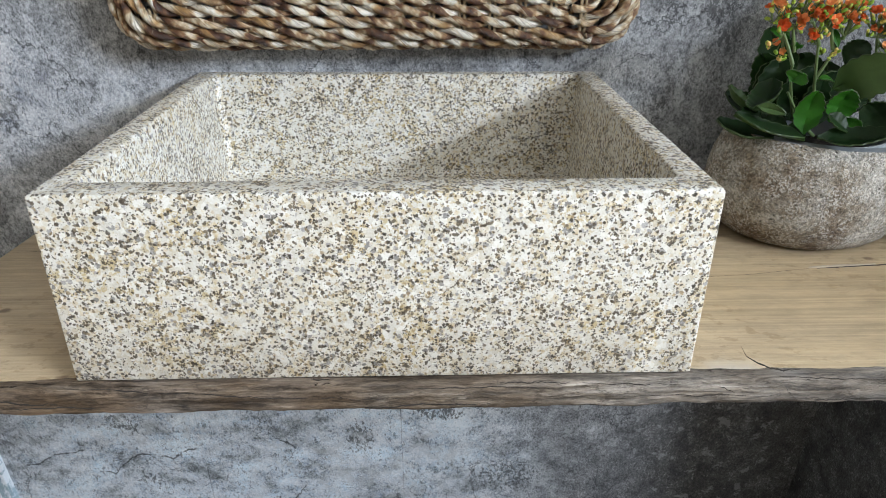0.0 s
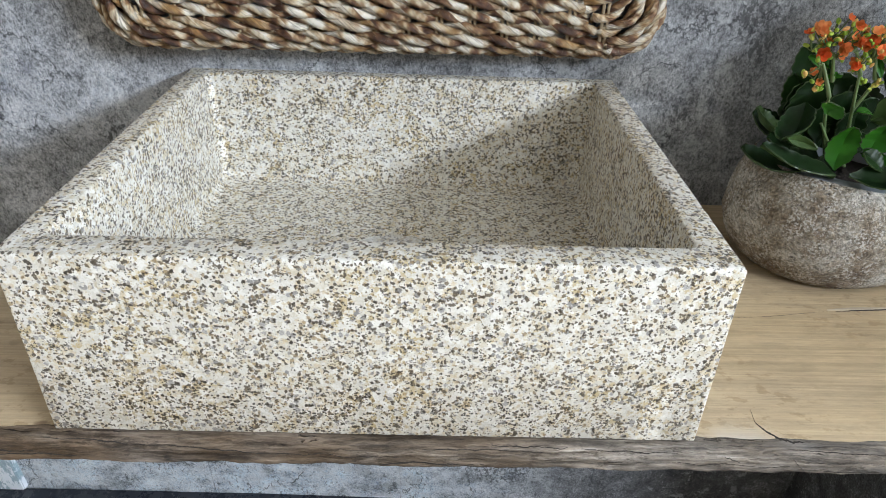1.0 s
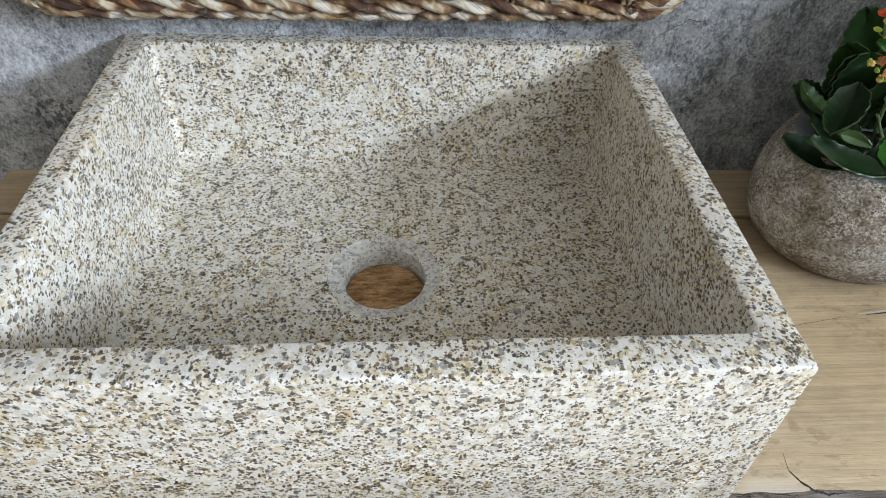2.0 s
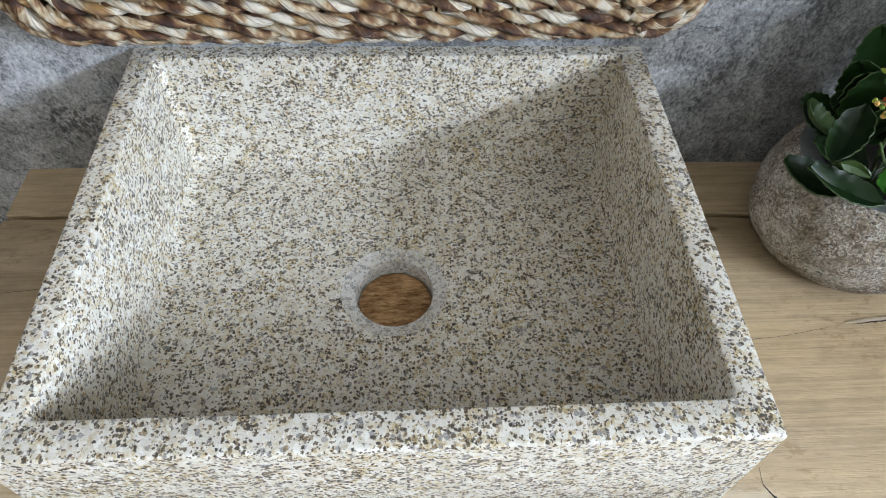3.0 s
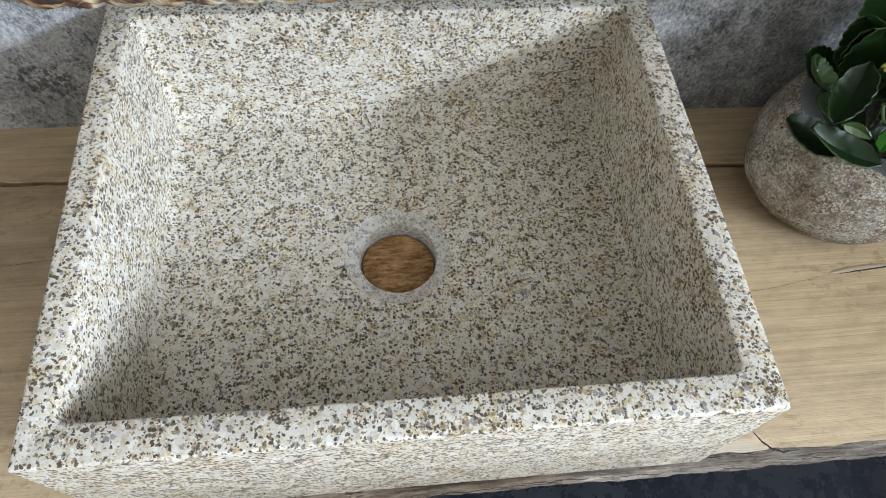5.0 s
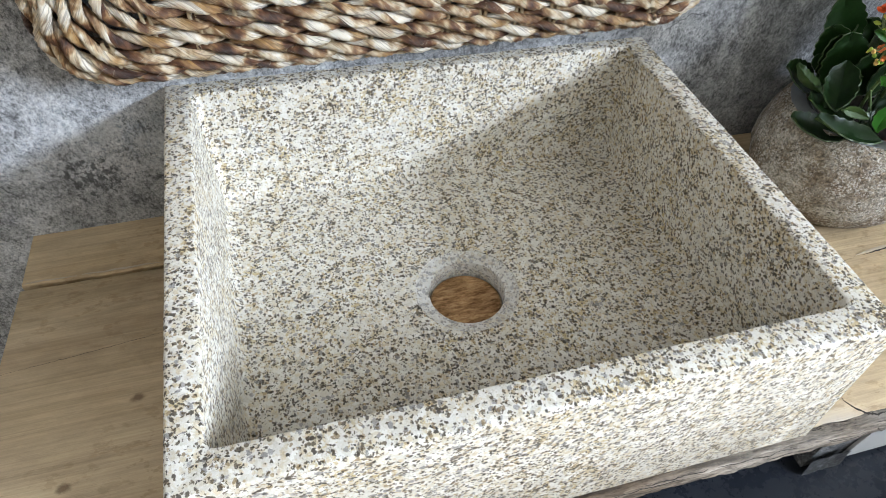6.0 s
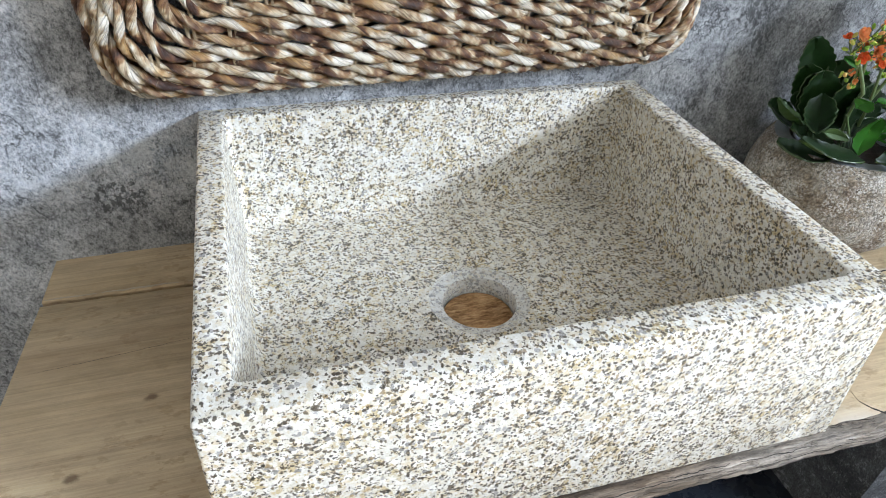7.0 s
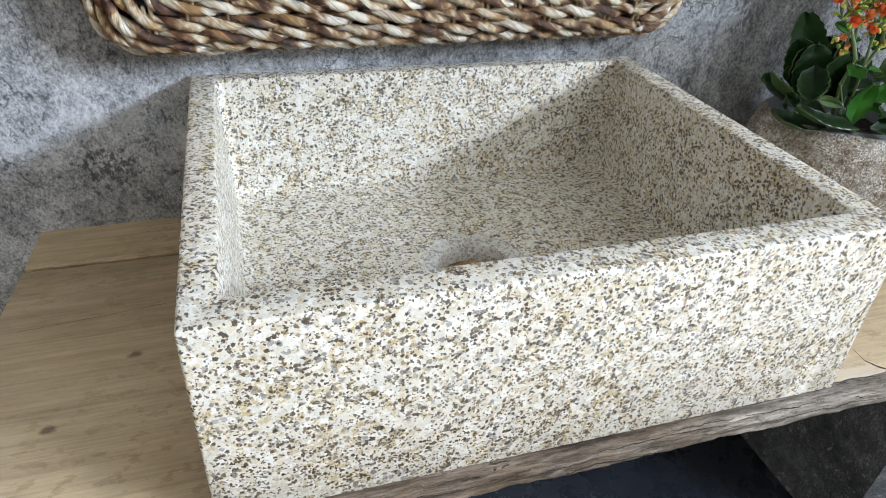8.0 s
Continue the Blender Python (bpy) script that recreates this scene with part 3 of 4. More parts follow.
pane.visible_shadow = False

# plinth that carries the shelf, papered side and pale front
plinth = thing("plinth", (1.1, 0.28, FLOOR_Z), "plinth papered in grey concrete print under the shelf", "plinth")
bm = box(0.70, 0.135, FLOOR_Z, 1.55, WALL_Y - 0.001, 0.7045)
for v in bm.verts:
    v.co.y += 0.004 * nz(v.co.x * 5, v.co.z * 7, 1)
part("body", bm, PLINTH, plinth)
bm = box(0.775, 0.128, FLOOR_Z + 0.020, 1.55, 0.134, 0.7045, 0.001)
for v in bm.verts:
    if v.co.x < 1.0:
        v.co.x += 0.05 * (v.co.z - 0.1)
part("front_panel", bm, LIGHTGREY, plinth, "pale grey front panel")
bm = bmesh.new()          # torn paper corner at the foot
rows = []
for k in range(15):
    x = 0.688 + 0.085 * k / 14
    low = FLOOR_Z + 0.001 + 0.006 * k / 14 + 0.012 * abs(nz(x * 60, 2, 7))
    rows.append([bm.verts.new((x, 0.126 - 0.006 * (1 - f) + 0.002 * nz(k * 0.6, f * 3, 3), low + f * (0.055 - 0.02 * abs(nz(x * 45, 8, 1))))) for f in (0, 0.35, 0.7, 1)])
for a, b in zip(rows, rows[1:]):
    for j in range(3):
        bm.faces.new((a[j], a[j + 1], b[j + 1], b[j]))
bmesh.ops.solidify(bm, geom=bm.faces[:], thickness=0.0008)
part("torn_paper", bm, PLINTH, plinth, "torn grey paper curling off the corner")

# board with peeling paint, standing against the wall
whole("painted_board", box(-1.25, WALL_Y - 0.008, FLOOR_Z, -0.736, WALL_Y + 0.009, 0.62, 0.002), PEEL, "white board with peeling blue-grey paint against the wall", "board")

# ---------------------------------------------------------------- shelf
SH0, SH1, THICK = -0.449, 1.50, 0.0312


def split_line(x):
    return 0.3262 - 0.026 * x + 0.004 * nz(x * 3.0, 0.3, 0) + 0.0016 * nz(x * 45, 1.3, 0)


def front_line(x):
    return -0.0115 + 0.003 * nz(x * 4, 7.1, 0) + 0.0015 * nz(x * 30, 3.3, 0)


def sag(x, y):
    """The boards hang a little at the back, most of all towards the free end."""
    return -(0.0045 + 0.005 * min(1, max(0, (-0.22 - x) / 0.22))) * min(1, max(0, (y - 0.16) / 0.2))


PROFILE = ((0.0, 0.005), (0.03, 0.0022), (0.09, 0.0008), (0.18, 0.0000), (0.30, -0.0006), (0.42, -0.0002), (0.54, 0.0002), (0.66, 0.0004), (0.78, 0.0006), (0.88, 0.001), (0.97, 0.003), (1.0, 0.007))


def low_line(x):
    return SHELF_Z - THICK + 0.0022 * nz(x * 5, 2.2, 0) + 0.0015 * nz(x * 26, 5, 1)


def face_y(x, k):
    """The weathered front face at row k of its profile: long fibre ridges, hollows and chips."""
    f, w = PROFILE[k]
    rag = 0.0026 * nz(x * 18, k * 0.65, 4) + 0.0016 * nz(x * 60, k * 1.3, 8) + 0.0008 * nz(x * 190, k * 2.3, 5)
    ridge = 0.0016 * nz(x * 2.5, k * 2.9, 11) + 0.0022 * max(0, nz(x * 7, k * 1.1, 21) - 0.15)
    return front_line(x) + w + (rag + ridge if k else 0)


def plank(front):
    """One board of the shelf; its split edges are ragged and its front edge weathered and uneven."""
    bm = bmesh.new()
    xs = [SH0 + (SH1 - SH0) * k / 640 for k in range(641)]
    rings = []
    for x in xs:
        top, low = SHELF_Z, low_line(x)
        if front:
            y0, y1 = front_line(x), split_line(x)
            ring = [(x, face_y(x, k), top + (low - top) * PROFILE[k][0]) for k in range(len(PROFILE))]
            ring += [(x, y1 * 0.5, low), (x, y1, low), (x, y1 + 0.0008 * nz(x * 80, 2, 2), top - 0.012), (x, y1, top - 0.0012), (x, y1 - 0.0015, top), (x, y1 * 0.5, top), (x, y0 + 0.011 + 0.003 * nz(x * 14, 6, 6) + 0.0012 * nz(x * 70, 6, 1), top)]
        else:
            y0 = split_line(x) + max(0.0026, 0.0058 + 0.0020 * nz(x * 7, 9, 2) + 0.0008 * nz(x * 60, 4, 2))
            y1 = wall_line(x) - 0.003
            ring = [(x, y0 + 0.0016, top), (x, y0, top - 0.0015), (x, y0 + 0.001 * nz(x * 70, 1, 1), top - 0.014), (x, y0, low), (x, y1, low), (x, y1, top - 0.001), (x, y1 - 0.001, top)]
        rings.append([bm.verts.new((px, py, pz + sag(px, py))) for px, py, pz in ring])
    n = len(rings[0])
    for a, b in zip(rings, rings[1:]):
        for k in range(n):
            f = bm.faces.new((a[k], b[k], b[(k + 1) % n], a[(k + 1) % n]))
            f.material_index = 1 if front and (k < len(PROFILE) or k == n - 1) else 0
    bm.faces.new(rings[0]), bm.faces.new(rings[-1][::-1])
    return bm


shelf = thing("shelf", (0.5, 0.2, SHELF_Z - THICK), "thick oak shelf with a weathered live front edge", "shelf")
front = part("plank", plank(True), [OAK, EDGE], shelf, "pale oak plank with a grey live edge")
part("plank", plank(False), OAK, shelf)


def crack_strip(points, width, z, lift=0.0003):
    """A thin open split in the wood: a sliver, wide in its middle."""
    bm = bmesh.new()
    n, prev = len(points), None
    for i, (x, y) in enumerate(points):
        w = width * max(0.12, math.sin(math.pi * (i + 0.5) / n)) * (0.7 + 0.6 * abs(nz(i * 1.3, x * 50, 2)))
        zz = z + sag(x, y)
        row = [bm.verts.new((x, y - w / 2, zz + lift)), bm.verts.new((x, y + w / 2, zz + lift)), bm.verts.new((x, y + w / 2, zz - 0.002)), bm.verts.new((x, y - w / 2, zz - 0.002))]
        if prev:
            bridge(bm, prev, row)
        prev = row
    return bm


def curve_points(ctrl, n=24, wob=0.0008, seed=0.0):
    out = []
    for k in range(n + 1):
        u = k / n * (len(ctrl) - 1)
        i = min(int(u), len(ctrl) - 2)
        f = u - i
        out.append((ctrl[i][0] + (ctrl[i + 1][0] - ctrl[i][0]) * f, ctrl[i][1] + (ctrl[i + 1][1] - ctrl[i][1]) * f + wob * nz(k * 0.7, seed, 1)))
    return out


part("crack", crack_strip(curve_points([(0.310, 0.031), (0.308, 0.017), (0.313, 0.008), (0.320, 0.001), (0.330, -0.003), (0.345, -0.002)], 40, 0.0016, 3), 0.0030, SHELF_Z), CRACK, front, "dark drying crack")
part("crack", crack_strip(curve_points([(0.455, 0.1690), (0.50, 0.1735), (0.57, 0.178)], 30, 0.0006, 5), 0.0026, SHELF_Z), CRACK, front, "dark split in the wood")
part("splinter", crack_strip(curve_points([(0.447, 0.1705), (0.475, 0.1735), (0.525, 0.1765)], 30, 0.0003, 5), 0.0040, SHELF_Z, 0.0014), SPLINTER, front, "raised pale splinter")
part("crack", crack_strip(curve_points([(0.31, 0.152), (0.38, 0.158), (0.447, 0.1695)], 40, 0.0008, 7), 0.0004, SHELF_Z, 0.0001), CRACK, front, "hair crack")
part("crack", crack_strip(curve_points([(-0.449, 0.232), (-0.38, 0.238), (-0.27, 0.250)], 40, 0.001, 9), 0.0004, SHELF_Z, 0.0001), CRACK, front, "hair crack")


def face_crack(x0, f0, x1, f1, width, seed):
    """A dark drying split along the weathered front face, from x0 to x1, at parts f0 to f1 of its height."""
    bm, prev, n = bmesh.new(), None, 46
    for i in range(n + 1):
        u = i / n
        x = x0 + (x1 - x0) * u
        f = min(0.96, max(0.04, f0 + (f1 - f0) * u + 0.05 * nz(u * 5, seed, 2) + 0.02 * nz(u * 19, seed, 5)))
        k = max(q for q in range(len(PROFILE) - 1) if PROFILE[q][0] <= f)
        g = (f - PROFILE[k][0]) / (PROFILE[k + 1][0] - PROFILE[k][0])
        y = face_y(x, k) * (1 - g) + face_y(x, k + 1) * g
        z = SHELF_Z + (low_line(x) - SHELF_Z) * f
        w = width * 0.55 * (0.15 + math.sin(math.pi * min(1, max(0, u)))) * (0.6 + 0.8 * abs(nz(u * 11, seed, 7)))
        row = [bm.verts.new((x, y - 0.0004, z - w / 2)), bm.verts.new((x, y - 0.0004, z + w / 2)), bm.verts.new((x, y + 0.002, z + w / 2)), bm.verts.new((x, y + 0.002, z - w / 2))]
        if prev:
            bridge(bm, prev, row)
        prev = row
    return bm


for seed, (x0, f0, x1, f1, width) in enumerate(((-0.262, 0.05, -0.06, 0.50, 0.0016), (-0.06, 0.50, 0.02, 0.56, 0.0007), (-0.02, 0.82, 0.085, 0.74, 0.0022), (-0.33, 0.45, -0.27, 0.56, 0.0030), (-0.31, 0.70, -0.24, 0.72, 0.0016), (0.02, 0.20, 0.135, 0.22, 0.0014), (0.09, 0.06, 0.15, 0.10, 0.0012),
                                                (0.16, 0.12, 0.24, 0.22, 0.0013), (0.18, 0.55, 0.33, 0.68, 0.0006), (0.275, 0.30, 0.29, 0.55, 0.0014), (0.325, 0.05, 0.43, 0.16, 0.0012), (0.33, 0.35, 0.345, 0.9, 0.0009), (0.36, 0.86, 0.42, 0.80, 0.0012), (-0.44, 0.3, -0.37, 0.4, 0.0012))):
    part("crack", face_crack(x0, f0, x1, f1, width, seed * 3.7), CRACK, front, "dark drying crack in the front edge")

# pale splinters along the parted joint
for x0, x1, w in ((-0.447, -0.395, 0.0016), (-0.39, -0.31, 0.0024), (-0.30, -0.27, 0.0014)):
    pts = [(x0 + (x1 - x0) * k / 30, split_line(x0 + (x1 - x0) * k / 30) + 0.0086 + 0.0008 * nz(k * 0.7, x0 * 9, 3)) for k in range(31)]
    part("splinter", crack_strip(pts, w, SHELF_Z, 0.0010), SPLINTER, front, "raised pale splinter")

# ---------------------------------------------------------------- basin
SX, SY, ST, SF = 0.250, 0.4185, 0.900, 0.7655
HX, HY = -0.0050, 0.2068


def basin():
    bm = bmesh.new()

    def ring(x0, y0, x1, y1, r, z, rag=0.0):
        out = []
        for x, y in rounded(x0, y0, x1, y1, r, 60, 6):
            j = rag * (nz(x * 60, y * 60, z * 9) + 0.6 * nz(x * 170, y * 170, z * 9))
            skew = -0.010 * x * y / SY
            out.append(bm.verts.new((x * (1 + (0.044 if x < 0 else 0.004) * y / SY) + j, y + skew + j * 0.8, z + j * 0.6)))
        return out

    def circle(r, z):
        out = []
        for x, y in rounded(-0.227, 0.022, 0.227, 0.386, 0.02, 60, 6):
            a = math.atan2((y - HY) / 0.8, x - HX)
            out.append(bm.verts.new((HX + r * math.cos(a), HY + r * math.sin(a), z)))
        return out

    b = SHELF_Z + 0.0005
    loops = [ring(-SX - 0.001, -0.003, SX - 0.001, SY - 0.002, 0.002, b),
             ring(-SX - 0.003, -0.005, SX + 0.001, SY, 0.0022, b + 0.002, 0.0004),
             ring(-SX - 0.0015, -0.0025, SX + 0.0005, SY, 0.0022, b + 0.08, 0.0003),
             ring(-SX, 0, SX, SY, 0.0022, ST - 0.0026, 0.0004),
             ring(-SX + 0.0003, 0.0003, SX - 0.0003, SY - 0.0003, 0.0022, ST - 0.0015, 0.0004),
             ring(-SX + 0.0009, 0.0009, SX - 0.0009, SY - 0.0009, 0.0022, ST - 0.0007, 0.0004),
             ring(-SX + 0.0017, 0.0017, SX - 0.0017, SY - 0.0017, 0.0022, ST - 0.0002, 0.0003),
             ring(-SX + 0.0026, 0.0026, SX - 0.0026, SY - 0.0026, 0.0022, ST, 0.0002),
             ring(-0.2285, 0.0250, 0.2265, 0.3955, 0.0075, ST, 0.0002),
             ring(-0.2275, 0.0262, 0.2255, 0.3945, 0.0078, ST - 0.0006, 0.0004),
             ring(-0.2268, 0.0270, 0.2248, 0.3938, 0.0080, ST - 0.0022, 0.0003),
             ring(-0.2235, 0.0300, 0.2215, 0.3905, 0.0100, SF + 0.012),
             ring(-0.2210, 0.0325, 0.2190, 0.3880, 0.0115, SF + 0.005),
             ring(-0.2150, 0.0380, 0.2130, 0.3825, 0.0150, SF + 0.0010),
             ring(-0.2080, 0.0450, 0.2060, 0.3755, 0.0200, SF)]
    inner = [circle(0.0520, SF - 0.0004), circle(0.0517, SF - 0.004), circle(0.0517, b)]
    for p, q in zip(loops, loops[1:]):
        bridge(bm, p, q)
    bridge(bm, loops[-1], inner[0])
    for p, q in zip(inner, inner[1:]):
        bridge(bm, p, q)
    bridge(bm, inner[-1], loops[0])
    return bm


def drain_seat():
    bm = bmesh.new()
    n, rings = 72, []
    for r, z in ((0.0525, SF - 0.0016), (0.0388, SF - 0.0050), (0.0384, SF - 0.0056), (0.0380, SHELF_Z + 0.001), (0.0525, SHELF_Z + 0.001)):
        rings.append([bm.verts.new((HX + (r + 0.0003 * nz(i * 0.8, r * 300, 1)) * math.cos(2 * math.pi * i / n), HY + r * math.sin(2 * math.pi * i / n), z)) for i in range(n)])
    for p, q in zip(rings, rings[1:] + rings[:1]):
        bridge(bm, p, q)
    return bm


sink = thing("wash_basin", (0, 0.2, SHELF_Z), "rectangular yellow-grey speckled granite wash basin on the oak shelf", "wash basin")
part("body", basin(), GRANITE, sink, smooth=50)
# disc added in the drain hole, browner than the shelf beneath it
bm = bmesh.new()
bmesh.ops.create_cone(bm, cap_ends=True, segments=48, radius1=0.0362, radius2=0.0357, depth=0.003, matrix=Matrix.Translation((HX, HY, SHELF_Z + 0.0022)))
whole("drain_hole_disc", bm, HOLE_BROWN, "round brown disc added in the drain hole over the shelf wood", "disc")
part("drain_seat", drain_seat(), CUT, sink, "pale ground granite drain hole rim")

# ---------------------------------------------------------------- woven tray on the wall
tray = thing("woven_tray", (-0.02, WALL_Y - 0.003, 1.16), "large woven tray of twisted banana-leaf rope hung on the wall", "woven tray")
TX0, TX1, TZ0, TZ1 = -0.330, 0.281, 0.9405, 1.37


def rope_row(inset, y, seed):
    """The closed middle line of one row of the weave, evenly spaced."""
    r = max(0.046 - 0.22 * inset, 0.012)
    pts = rounded(TX0 + inset, TZ0 + inset, TX1 - inset, TZ1 - inset, r, 40, 10)
    ring = [Vector((x, y + 0.0015 * nz(x * 9, z * 9, seed), z + 0.0016 * nz(x * 8, seed * 3.1, z * 3))) for x, z in pts]
    cum = [0.0]
    for a, b in zip(ring, ring[1:] + ring[:1]):
        cum.append(cum[-1] + (b - a).length)
    total = cum[-1]
    n = max(48, int(total / 0.0052))
    out, i = [], 0
    for k in range(n):
        d = total * k / n
        while cum[i + 1] < d:
            i += 1
        f = (d - cum[i]) / max(cum[i + 1] - cum[i], 1e-6)
        out.append(ring[i].lerp(ring[(i + 1) % len(ring)], f))
    return out, total


def strand(line, total, phase, seed, radius):
    n = len(line)
    turns = max(3, round(total / 0.066))
    path, radii = [], []
    for i, p in enumerate(line):
        t = (line[(i + 1) % n] - line[i - 1]).normalized()
        face = Vector((0, -1, 0))
        side = t.cross(face).normalized()
        a = 2 * math.pi * turns * i / n + phase + 0.35 * nz(i * 0.02, seed, 4)
        h = 0.0038 + 0.0006 * nz(i * 0.05, seed, 1)
        path.append(p + face * (math.sin(a) * h * 0.9) + side * (-math.cos(a) * h))
        radii.append(radius * (1 + 0.20 * math.sin(a)) * (1 + 0.16 * nz(i * 0.06, seed * 2, 9)))
    bm = bmesh.new()
    uvs = bm.loops.layers.uv.new("UVMap")
    tube(bm, path, radii, 8, True, uvs, turn=120)
    return bm


profile = [(0.007, 0.4095), (0.003, 0.398), (0.0, 0.386), (0.0005, 0.3745), (0.0055, 0.3645), (0.0150, 0.3575)]
while profile[-1][0] < 0.205:
    profile.append((profile[-1][0] + 0.0128, 0.3555))
for k, (inset, y) in enumerate(profile):
    line, total = rope_row(inset, y, k * 1.7)
    for ph in (0, math.pi):
        part("rope_strand", strand(line, total, ph + k * 1.9, k * 2.3 + ph, 0.0041), ROPE, tray, smooth=60)
for side_x in np.arange(TX0 + 0.05, TX1 - 0.03, 0.0355):
    for dx in (-0.0028, 0.0028):
        x = float(side_x) + dx
        d = min(x - TX0, TX1 - x)
        z1 = TZ0 + min(d, (TZ1 - TZ0) / 2) - 0.004
        if z1 > TZ0 + 0.02:
            part("stake", tube(bmesh.new(), [(x, 0.366, TZ0 + 0.006), (x + 0.0008, 0.356, TZ0 + 0.02), (x, 0.3545, z1)], 0.0018, 6), STAKE, tray)
fr = bmesh.new()
rng = random.Random(4)
for k in range(420):
    inset, y = rng.choice(profile[:10])
    x, z = rng.uniform(TX0 + 0.03, TX1 - 0.02), TZ0 + inset + rng.uniform(-0.006, 0.006)
    p = Vector((x, y - 0.008, z))
    d = Vector((rng.uniform(-1, 1), rng.uniform(-0.7, 0.0), rng.uniform(-0.8, 0.4))) * rng.uniform(0.003, 0.007)
    tube(fr, [p, p + d * 0.5 + Vector((0, -0.001, 0.001)), p + d + Vector((rng.uniform(-1, 1), 0, rng.uniform(-1, 1))) * 0.003], 0.00014, 3)
tagged(part("frayed_fibre", fr, SPLINTER, tray, "loose pale fibres"), kind="stuff")

# ---------------------------------------------------------------- stone pot and plant
PX, PY = 0.4875, 0.281


def stone_pot():
    bm = bmesh.new()
    prof = [(0.62, 0.0), (0.75, 0.005), (0.86, 0.017), (0.95, 0.036), (1.0, 0.056), (0.995, 0.075), (0.965, 0.094), (0.915, 0.110), (0.87, 0.119), (0.845, 0.1215)]
    n, rings = 72, []
    for k, (f, h) in enumerate(prof):
        ring = []
        for i in range(n):
            a = 2 * math.pi * i / n
            c, s = math.cos(a), math.sin(a)
            rx, ry = 0.116, 0.097
            lump = 1 + 0.035 * nz(c * 1.6, s * 1.6, h * 9) + 0.012 * nz(c * 6, s * 6, h * 50)
            tilt = 0.006 * -c - 0.003 * s
            ring.append(bm.verts.new((min(PX + rx * f * lump * c, 0.592), min(PY + ry * f * lump * s, WALL_Y - 0.004), SHELF_Z + 0.0005 + h * (1 + tilt * 7 * (h / 0.12)) + (0.0016 * nz(c * 9, s * 9, 3) if k > 7 else 0))))
        rings.append(ring)
    lip = []
    for f, h in ((0.675, 0.1212), (0.655, 0.118), (0.63, 0.075)):
        ring = []
        for i in range(n):
            a = 2 * math.pi * i / n
            c, s = math.cos(a), math.sin(a)
            ring.append(bm.verts.new((PX + 0.118 * f * c, PY + 0.097 * f * s, SHELF_Z + h * (1 + 7 * (0.006 * -c - 0.003 * s)))))
        lip.append(ring)
    for a, b in zip(rings, rings[1:]):
        bridge(bm, a, b)
    for f in bridge(bm, rings[-1], lip[0]):
        f.material_index = 1
    for a, b in zip(lip, lip[1:]):
        bridge(bm, a, b)
    bm.faces.new(lip[-1][::-1]), bm.faces.new(rings[0])
    return bm


pot = thing("stone_planter", (PX, PY, SHELF_Z), "rough grey-brown river stone planter on the shelf", "planter")
part("body", stone_pot(), [STONE, SAWN], pot)


def disc_ring(rx, ry, z0, z1, thick):
    bm = bmesh.new()
    n = 64
    rings = [[bm.verts.new((PX + (rx + o) * math.cos(2 * math.pi * i / n), PY + (ry + o) * math.sin(2 * math.pi * i / n), z)) for i in range(n)]
             for o, z in ((0, z0), (0, z1), (-thick, z1), (-thick, z0))]
    for a, b in zip(rings, rings[1:] + rings[:1]):
        bridge(bm, a, b)
    return bm


part("liner", disc_ring(0.0735, 0.0600, SHELF_Z + 0.08, SHELF_Z + 0.1215, 0.0022), LINER, pot, "grey-blue plastic liner rim")
bm = bmesh.new()
n = 40
ctr = bm.verts.new((PX, PY, SHELF_Z + 0.104))
rr = [[bm.verts.new((PX + 0.071 * f * math.cos(2 * math.pi * i / n), PY + 0.0575 * f * math.sin(2 * math.pi * i / n), SHELF_Z + 0.100 + 0.005 * nz(i * 0.9, f * 7, 2))) for i in range(n)] for f in (1.0, 0.75, 0.5, 0.25)]
for a, b in zip(rr, rr[1:]):
    bridge(bm, a, b)
for i in range(n):
    bm.faces.new((rr[-1][i], rr[-1][(i + 1) % n], ctr))
part("soil", bm, SOIL, pot, "dark potting soil")

plant = thing("flowering_plant", (PX, PY, SHELF_Z + 0.115), "orange flowering succulent with glossy scalloped dark green leaves", "potted plant")


